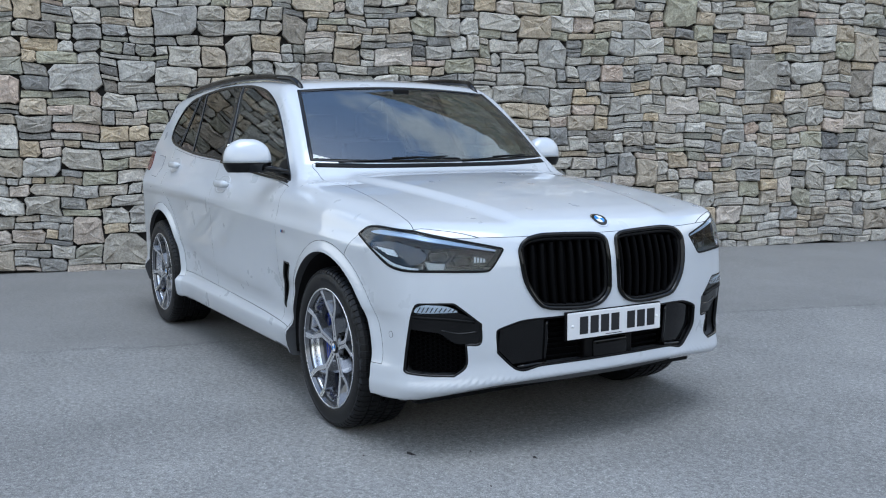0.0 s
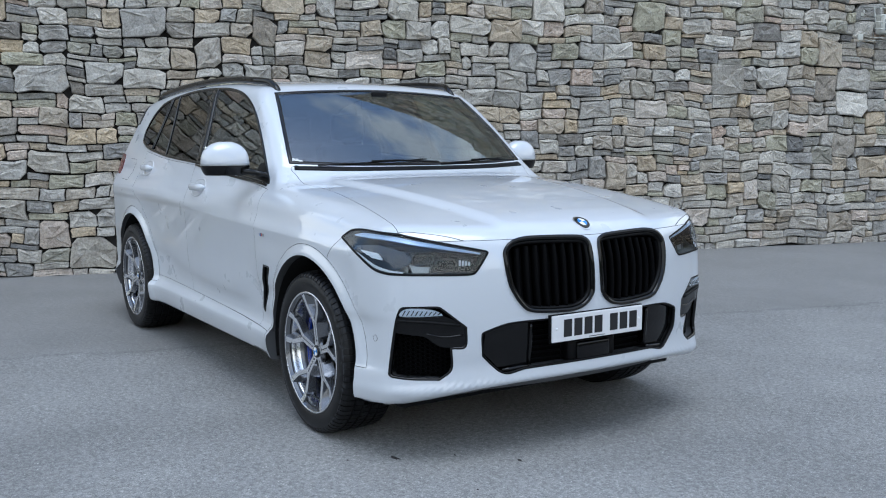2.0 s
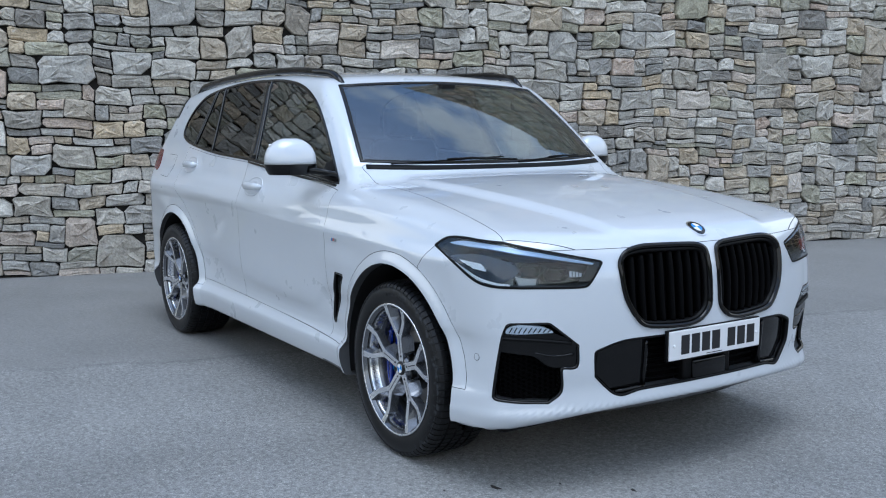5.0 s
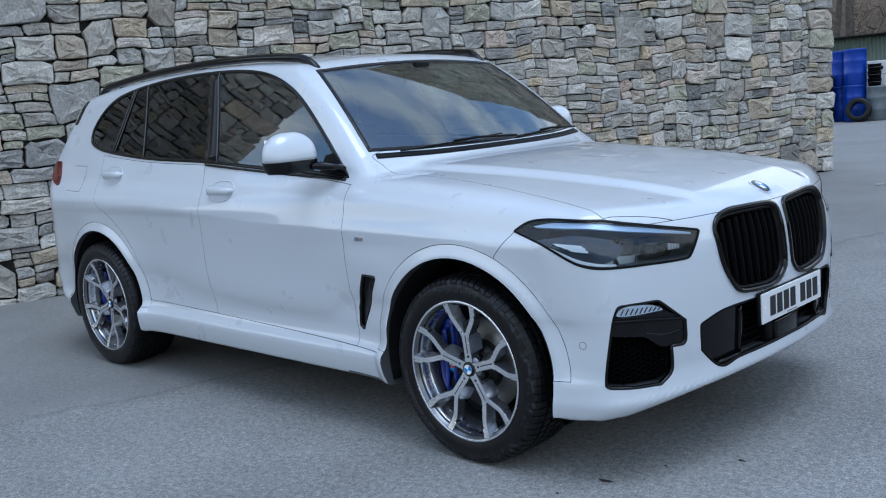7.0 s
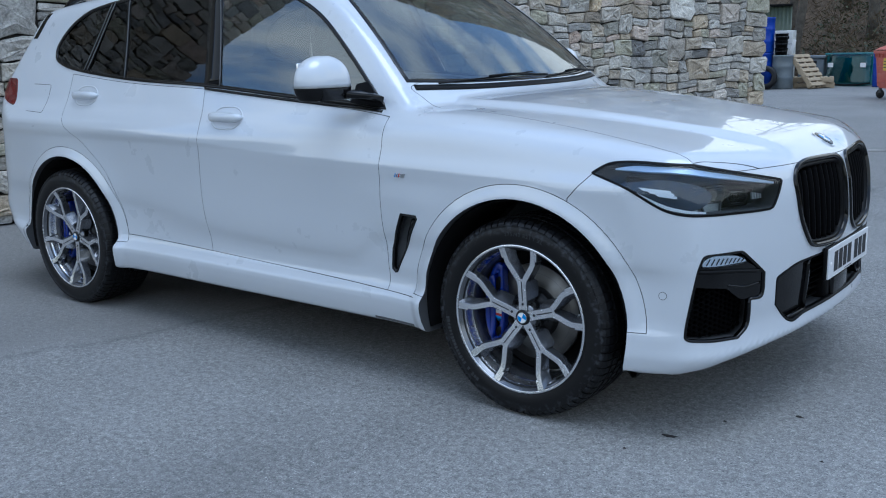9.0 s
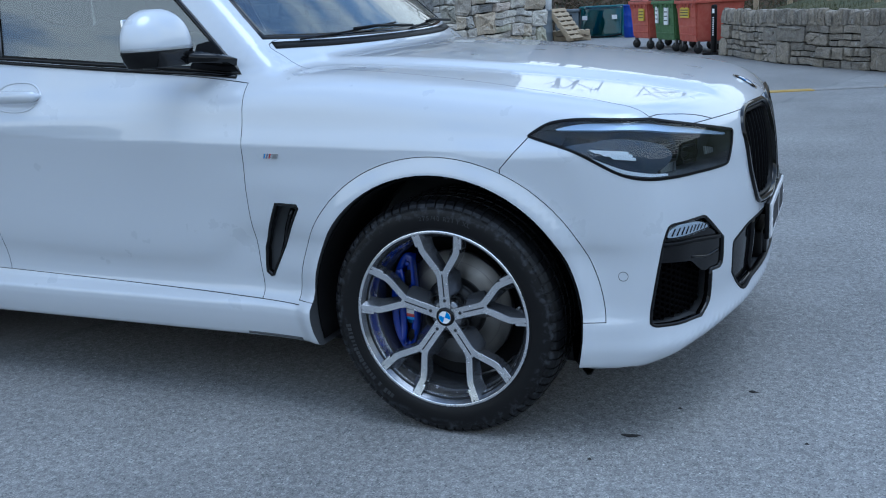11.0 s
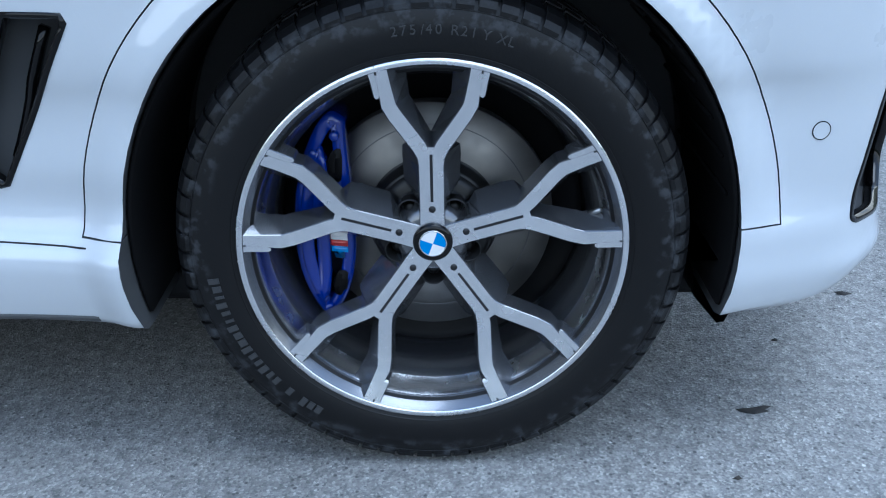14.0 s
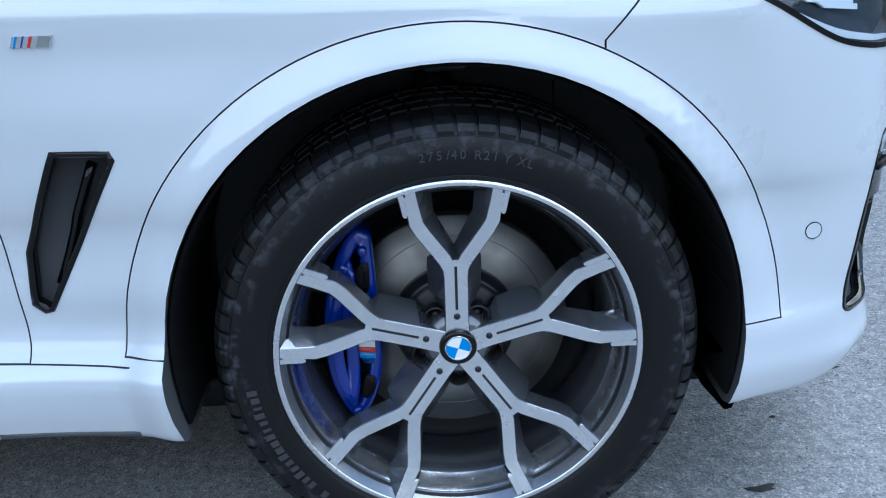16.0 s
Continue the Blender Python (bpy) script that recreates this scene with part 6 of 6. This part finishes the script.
old_tyre(pose(-7.22, 22.00, .315, -14, 0, 12), "old black car tyre standing against blue drums")
for k in range(6):
    old_tyre(pose(-8.25 + .02 * (k % 2), 22.1 + .015 * (k % 3), .105 + .208 * k, 90), "old black car tyre in a stack of six")
white_box = new("appliance")
part("casing", rounded_box(-.30, -.28, 0, .30, .28, 1.55, .02), mottled("yellowed white enamel", (.55, .55, .52), (.66, .66, .63), 3, .4), white_box)
part("panel_line", box(bmesh.new(), -.29, -.283, 1.18, .29, -.279, 1.19), GREY_PLASTIC, white_box, smooth=False)
part("dial", lathe([(.0001, -.02), (.05, -.02), (.055, 0)], 20, Matrix.Translation((.16, -.28, 1.36))), SATIN_BLACK, white_box)
white_box.matrix_world = pose(-7.30, 23.55, 0, 0, 0, 8)
tagged(white_box, "tall white metal cabinet behind the drums", "cabinet")


def pallet(m, words):
    ob = new("pallet")
    for k in range(7):
        part("slat", rounded_box(-.50 + .155 * k, -.40, .122, -.40 + .155 * k, .40, .144, .003), PALE_WOOD, ob)
    for y in (-.40, -.05, .30):
        part("bearer", rounded_box(-.50, y, .022, .53, y + .10, .122, .004), PALE_WOOD, ob)
    for k in range(3):
        part("foot", rounded_box(-.50 + .465 * k, -.40, 0, -.40 + .465 * k, .40, .022, .003), PALE_WOOD, ob)
    ob.matrix_world = m
    return tagged(ob, words, "pallet", "pallets in the yard")


pallet(pose(-6.40, 22.85, .43, 0, 52, -14), "pale wooden pallet leaning beside a drum")
pallet(pose(-6.35, 23.30, .0, 0, 0, 20), "pale wooden pallet lying on the ground")
pallet(pose(-6.35, 23.28, .146, 0, 0, 17), "pale wooden pallet lying on another")
gb = new("storage_bin")
part("tub", rounded_box(-.34, -.30, 0, .34, .30, .76, .04), BIN_GREY, gb)
part("lid", rounded_box(-.37, -.33, .76, .37, .33, .84, .02), BIN_GREY, gb)
part("grip", rounded_box(-.16, -.325, .62, .16, -.295, .70, .01), DARK, gb)
gb.matrix_world = pose(-6.78, 24.6, 0, 0, 0, 8)
tagged(gb, "grey plastic storage bin with a lid", "bin")
tb = new("storage_bin")
part("tub", rounded_box(-.58, -.28, 0, .58, .30, .84, .05), TEAL, tb)
part("lid", rounded_box(-.61, -.31, .84, .61, .33, .90, .02), TEAL, tb)
tb.matrix_world = pose(-5.75, 24.65, 0, 0, 0, -14)
tagged(tb, "teal plastic storage bin", "bin")
ws = new("old_windscreen")
bm = bmesh.new()
rows = []
for v in np.linspace(0, 1, 9):
    rows.append([bm.verts.new(((u * (.70 - .08 * v)), .10 * u * u - .28 * 0 + .22 * v, .02 + .06 * (1 - u * u) * 0 + .86 * v + .07 * u * u * (1 - v))) for u in np.linspace(-1, 1, 17)])
for r0, r1 in zip(rows, rows[1:]):
    for i in range(16):
        bm.faces.new([r0[i], r0[i + 1], r1[i + 1], r1[i]])
pane = part("pane", bm, bsdf_glass("old green glass", (.45, .68, .68)), ws)
solid = pane.modifiers.new("thickness", "SOLIDIFY")
solid.thickness = .006
part("black_edge", tube([(u * .70, .10 * u * u - .004, .035 + .07 * u * u) for u in np.linspace(-1, 1, 24)], .025, 6), SATIN_BLACK, ws)
for u0 in (-.55, .40):
    part("sticker", box(bmesh.new(), u0, .06, .52, u0 + .16, .066, .64), WHITE, ws, smooth=False)
ws.matrix_world = pose(-5.72, 24.0, .0, 0, 0, -14)
tagged(ws, "old car windscreen leaning on a teal bin", "windscreen")

# channel across the yard, gully grate, small marks on the tarmac
kerb = new("drain_channel")
p, q = Vector((-1.8, 8.25, 0)), Vector((6.4, 10.85, 0))
d = (q - p).normalized()
s = Vector((-d.y, d.x, 0))
for k in range(10):
    a, b = p.lerp(q, k / 10) + d * .004, p.lerp(q, (k + 1) / 10) - d * .004
    bm = bmesh.new()
    for lo_s, hi_s, z in ((-.085, -.02, .012), (.02, .085, .012), (-.02, .02, .004)):
        v = [bm.verts.new(pt) for pt in (a + s * lo_s, b + s * lo_s, b + s * hi_s, a + s * hi_s)]
        w = [bm.verts.new(pt.co + Vector((0, 0, z))) for pt in v]
        bm.faces.new(w)
        for i in range(4):
            bm.faces.new([v[i], v[(i + 1) % 4], w[(i + 1) % 4], w[i]])
    part("channel_unit", bm, YELLOW if k in (2, 4) else CONCRETE, kerb, smooth=False)
tagged(kerb, "narrow pale drain channel set in the tarmac", "drain")
grate = new("gully_grate")
part("frame", rounded_box(-.26, -.15, -.01, .26, .15, .006, .003), BRICK, grate)
for k in range(9):
    part("bar", rounded_box(-.235 + .055 * k, -.125, .004, -.21 + .055 * k, .125, .011, .002), BRICK, grate)
grate.matrix_world = pose(1.77, 6.2, 0, 0, 0, -14)
tagged(grate, "rusty red gully grate in the tarmac", "drain cover")
OIL = mottled("black debris", (.008, .008, .008), (.03, .025, .02), 30, .8)
for x, y, r in ((.555, -.835, .021), (.865, -.405, .012), (.47, -1.02, .005), (1.05, -.75, .005), (.66, -.60, .005), (1.42, -1.1, .005), (-1.9, -2.3, .006)):
    bm = bmesh.new()
    n = 11
    c = bm.verts.new((x, y, .007))
    ring = [bm.verts.new((x + r * (1 + .5 * math.sin(3 * t + x * 9)) * math.cos(t) * 1.3, y + r * (.6 + .3 * math.sin(2 * t + y * 7)) * math.sin(t), .001)) for t in np.linspace(0, math.tau, n, endpoint=False)]
    for i in range(n):
        bm.faces.new([c, ring[i], ring[(i + 1) % n]])
    tagged(link("debris", bm, OIL), "small dark crumb of dirt on the tarmac", "debris", "crumbs on the tarmac")

# wire cage with a lamp sensor on the tall wall, in the wall's own measure
cage = new("wire_cage")
for k in range(6):
    u = .46 * k / 5
    part("wire", tube([(.02, u, 0), (.26, u, .03), (.28, u, .22), (.26, u, .40), (.02, u, .43)], .006, 5), GALV, cage)
for x, z in ((.10, .012), (.26, .03), (.28, .14), (.28, .22), (.28, .30), (.26, .40), (.10, .42)):
    part("wire", tube([(x, 0, z), (x, .23, z), (x, .46, z)], .006, 5), GALV, cage)
for z in (.06, .36):
    part("bracket", rounded_box(.0, -.03, z - .04, .03, .05, z + .04, .004), CREAM, cage)
part("sensor_box", rounded_box(.03, .22, .10, .16, .42, .34, .02), CREAM, cage, "cream plastic box")
part("sensor_window", rounded_box(.155, .26, .14, .165, .38, .28, .006), DRUM_GREY, cage)
cage.matrix_world = wall.matrix_world @ pose(.0, 8.60, 2.56)
tagged(cage, "galvanised wire cage round a cream box on the wall", "cage")

# unseen hills closing the yard behind the camera, added to dim the low sky
bm = bmesh.new()
ring = []
for i in range(91):
    a = radians(-158 + 213 * i / 90)
    far = 34 + 5 * noise.noise((math.cos(a) * 2, math.sin(a) * 2, 0))
    row = []
    for j in range(9):
        d = far + j * 3.2
        row.append(bm.verts.new((d * math.cos(a), d * math.sin(a), -.1 + 1.05 * j * (1 + .25 * noise.noise((i * .22, j * .3, 5))))))
    ring.append(row)
for r0, r1 in zip(ring, ring[1:]):
    for j in range(8):
        bm.faces.new([r0[j], r0[j + 1], r1[j + 1], r1[j]])
tagged(link("ground_hills", bm, GRASS_BANK), "unseen low hills added round the yard to hide the bright horizon", "hill", kind="structure")
# ---- stones of the walls ----
def coursed(w, h, rng, kinds):
    """Fills w by h cells with stones, each laid on the lowest free bed; neighbours level up into short courses."""
    bed, out = np.zeros(w, int), []
    while bed.min() < h:
        v = int(bed.min())
        u = int(bed.argmin())
        run = 1
        while u + run < w and bed[u + run] == v:
            run += 1
        left = int(bed[u - 1]) - v if u > 0 else 0
        right = int(bed[u + run]) - v if u + run < w else 0
        at_end = u + run == w or u == 0
        a_lo, a_hi, b_lo, b_hi = kinds[int(rng.integers(len(kinds)))]
        a, b = int(rng.integers(a_lo, a_hi + 1)), int(rng.integers(b_lo, b_hi + 1))
        if at_end:
            a, b = (int(rng.integers(17, 25)), int(rng.integers(8, 12))) if (v // 9) % 2 else (int(rng.integers(10, 14)), int(rng.integers(8, 12)))
        if run - a < 5:
            a = run if run <= 26 else run // 2
        u0 = u + run - a if u + run == w else u
        steps = [d for d in ((left, right) if a == run else (right,) if u0 > u else (left,)) if d > 0]
        for d in steps:
            if abs(b - d) <= 2:
                b = d
        if not at_end:
            b = min(b, int(a * 1.15) + 1)
        if a <= 3 and steps:
            b = min(min(steps), 3 * a)
        b = max(2 if h - v > 2 else 1, min(b, h - v))
        bed[u0:u0 + a] = v + b
        out.append((u0, v, u0 + a, v + b))
    return out


def warp(u, v, amp):
    """A smooth unevenness that neighbours share."""
    return (u + amp * (np.sin(2.1 * v + 1.3 * np.sin(1.7 * u)) * .6 + np.sin(9.3 * v + 2.2 * u) * .55 + np.sin(17 * v - 9 * u + 1) * .35),
            v + amp * (np.sin(2.7 * u + 1.1 * np.sin(2.3 * v)) * .8 + np.sin(8.1 * u - 3 * v + 2) * .55 + np.sin(19 * u + 5 * v) * .30))


def stone_mesh(u0, v0, u1, v1, rng, gap, amp, proud, rough=True):
    """One split stone, its face outwards (+x): an angular outline, a narrow worn edge and a face of broken planes."""
    w, h = u1 - u0, v1 - v0
    g = min(gap, w * .12, h * .12)
    u0, v0, u1, v1 = u0 + g, v0 + g, u1 - g, v1 - g
    w, h = u1 - u0, v1 - v0
    m = min(w, h)
    cut = np.where(rng.random(4) < .72, rng.uniform(.03, .16, 4), rng.uniform(.2, .42, 4)) * m
    j = rng.uniform(-.10, .03, 12) * m
    t = rng.uniform(.25, .75, 4)
    c = cut * rng.uniform(.45, 1.1, 4)
    loop = np.array([(u0 + cut[0], v0 + max(j[0], 0)), (u0 + w * t[0], v0 - j[1] * .7), (u1 - cut[1], v0), (u1, v0 + c[1]), (u1 + j[4] * .7, v0 + h * t[1]), (u1, v1 - c[2]),
                     (u1 - cut[2], v1), (u0 + w * t[2], v1 + j[7] * .7), (u0 + cut[3], v1), (u0, v1 - c[3]), (u0 - j[10] * .7, v0 + h * t[3]), (u0, v0 + c[0])])
    mid = np.array([(u0 + u1) / 2, (v0 + v1) / 2])
    core = mid + rng.uniform(-.15, .15, 2) * (w, h)
    tilt = rng.uniform(-.10, .10, 2)
    edge = min(.007, .10 * m)
    k = np.linalg.norm(loop - mid, axis=1, keepdims=True)
    relief = min(.016, .09 * m)
    rows = []
    for shrink, depth in ((0, -.05), (0, proud - edge * 1.2), (edge, proud)):
        p = mid + (loop - mid) * np.maximum(0, 1 - shrink / k)
        x = np.full(12, depth) + (((p - mid) @ tilt + rng.normal(0, .0025, 12)) if depth > -.04 else 0)
        rows.append(np.column_stack([x, *warp(p[:, 0], p[:, 1], amp)]))
    if rough:
        for f in (.68, .34):
            p = core + (loop - core) * (f + rng.uniform(-.10, .10, (12, 1)))
            x = proud + relief * .4 + (p - mid) @ tilt + rng.normal(0, relief * .55, 12)
            rows.append(np.column_stack([x, *warp(p[:, 0], p[:, 1], amp)]))
    top = np.array([[proud + relief * .5 + (core - mid) @ tilt, *warp(core[0], core[1], amp)]])
    verts = np.concatenate(rows + [top])
    faces = []
    for r in range(len(rows) - 1):
        for i in range(12):
            a, b = r * 12 + i, r * 12 + (i + 1) % 12
            if r < 2:
                faces.append((a, b, b + 12, a + 12))
            elif (i + r) % 2:
                faces += [(a, b, b + 12), (a, b + 12, a + 12)]
            else:
                faces += [(a, b, a + 12), (b, b + 12, a + 12)]
    n = len(rows) * 12
    faces += [(n - 12 + i, n - 12 + (i + 1) % 12, n) for i in range(12)]
    return verts, faces


def rubble_part(name, pieces, mat, parent):
    verts, faces, n = [], [], 0
    for v, f in pieces:
        verts.append(v)
        faces += [tuple(i + n for i in q) for q in f]
        n += len(v)
    me = bpy.data.meshes.new(name)
    me.from_pydata(np.concatenate(verts).tolist(), [], faces)
    me.materials.append(mat)
    ob = new(name, me)
    ob.parent = parent
    return ob


def lay(wall_ob, width, height, origin, cell, seed, kinds, mat, gap, amp, near=None, plain_above=99.0):
    """Stones over a wall: those within near (u0, u1, v0, v1) are parts of their own, the rest one joined part."""
    rng = np.random.default_rng(seed)
    rest = []
    count = 0
    for u0, v0, u1, v1 in coursed(int(round(width / cell)), int(round(height / cell)), rng, kinds):
        q = (origin[0] + u0 * cell, origin[1] + v0 * cell, origin[0] + u1 * cell, origin[1] + v1 * cell)
        proud = rng.uniform(.0, .036) + min(.014, min(q[2] - q[0], q[3] - q[1]) * .06)
        piece = stone_mesh(*q, rng, gap * rng.uniform(.5, 1.5), amp, proud, q[1] < plain_above)
        if near is not None and count < 300 and near[0] < q[0] and q[2] < near[1] and near[2] <= q[1] and q[3] < near[3]:
            count += 1
            rubble_part("stone", [piece], mat, wall_ob)
        else:
            rest.append(piece)
    if rest:
        tagged(rubble_part("rubble", rest, mat, wall_ob), kind="stuff")


# widths and heights of the kinds of stone, in cells: large blocks, middling ones, flat ones and pinnings
RUBBLE = [(15, 22, 10, 15)] + [(11, 17, 6, 9)] * 4 + [(8, 13, 4, 7)] * 7 + [(8, 16, 3, 4)] * 5 + [(5, 8, 3, 5)] * 4 + [(6, 11, 2, 3)] * 3
lay(wall, WALL_HI - WALL_LO, WALL_TALL, (WALL_LO, 0), .024, 3, RUBBLE, STONE, .0042, .020, (3.4, 7.4, 0.0, 2.2), 3.7)
STONE_BROWN = bsdf_stone("grey brown rubble stone", [(.26, .24, .20), (.20, .185, .16), (.31, .28, .23), (.23, .215, .19), (.34, .31, .26), (.28, .25, .20)], .15)
for n, (w, length) in enumerate(low_walls):
    lay(w, length, .64, (0, 0), .032, 40 + n, [(6, 10, 2, 4), (5, 8, 3, 4), (9, 13, 4, 6), (4, 6, 2, 3)], STONE_BROWN, .008, .010, (0, 99, 0, 9) if n in (1, 2, 3) else None)
    rng = np.random.default_rng(60 + n)
    u = 0.0
    while u < length - .05:
        t = rng.uniform(.08, .17)
        ob = rubble_part("coping_stone", [stone_mesh(u, .62, u + t, .62 + rng.uniform(.19, .27), rng, .006, .008, rng.uniform(.02, .05))], STONE_BROWN, w)
        bm = rounded_box(-.40, u + .004, .64, .0, u + t - .004, .62 + rng.uniform(.17, .22), .015)
        bm.from_mesh(ob.data)
        bm.to_mesh(ob.data)
        bm.free()
        u += t
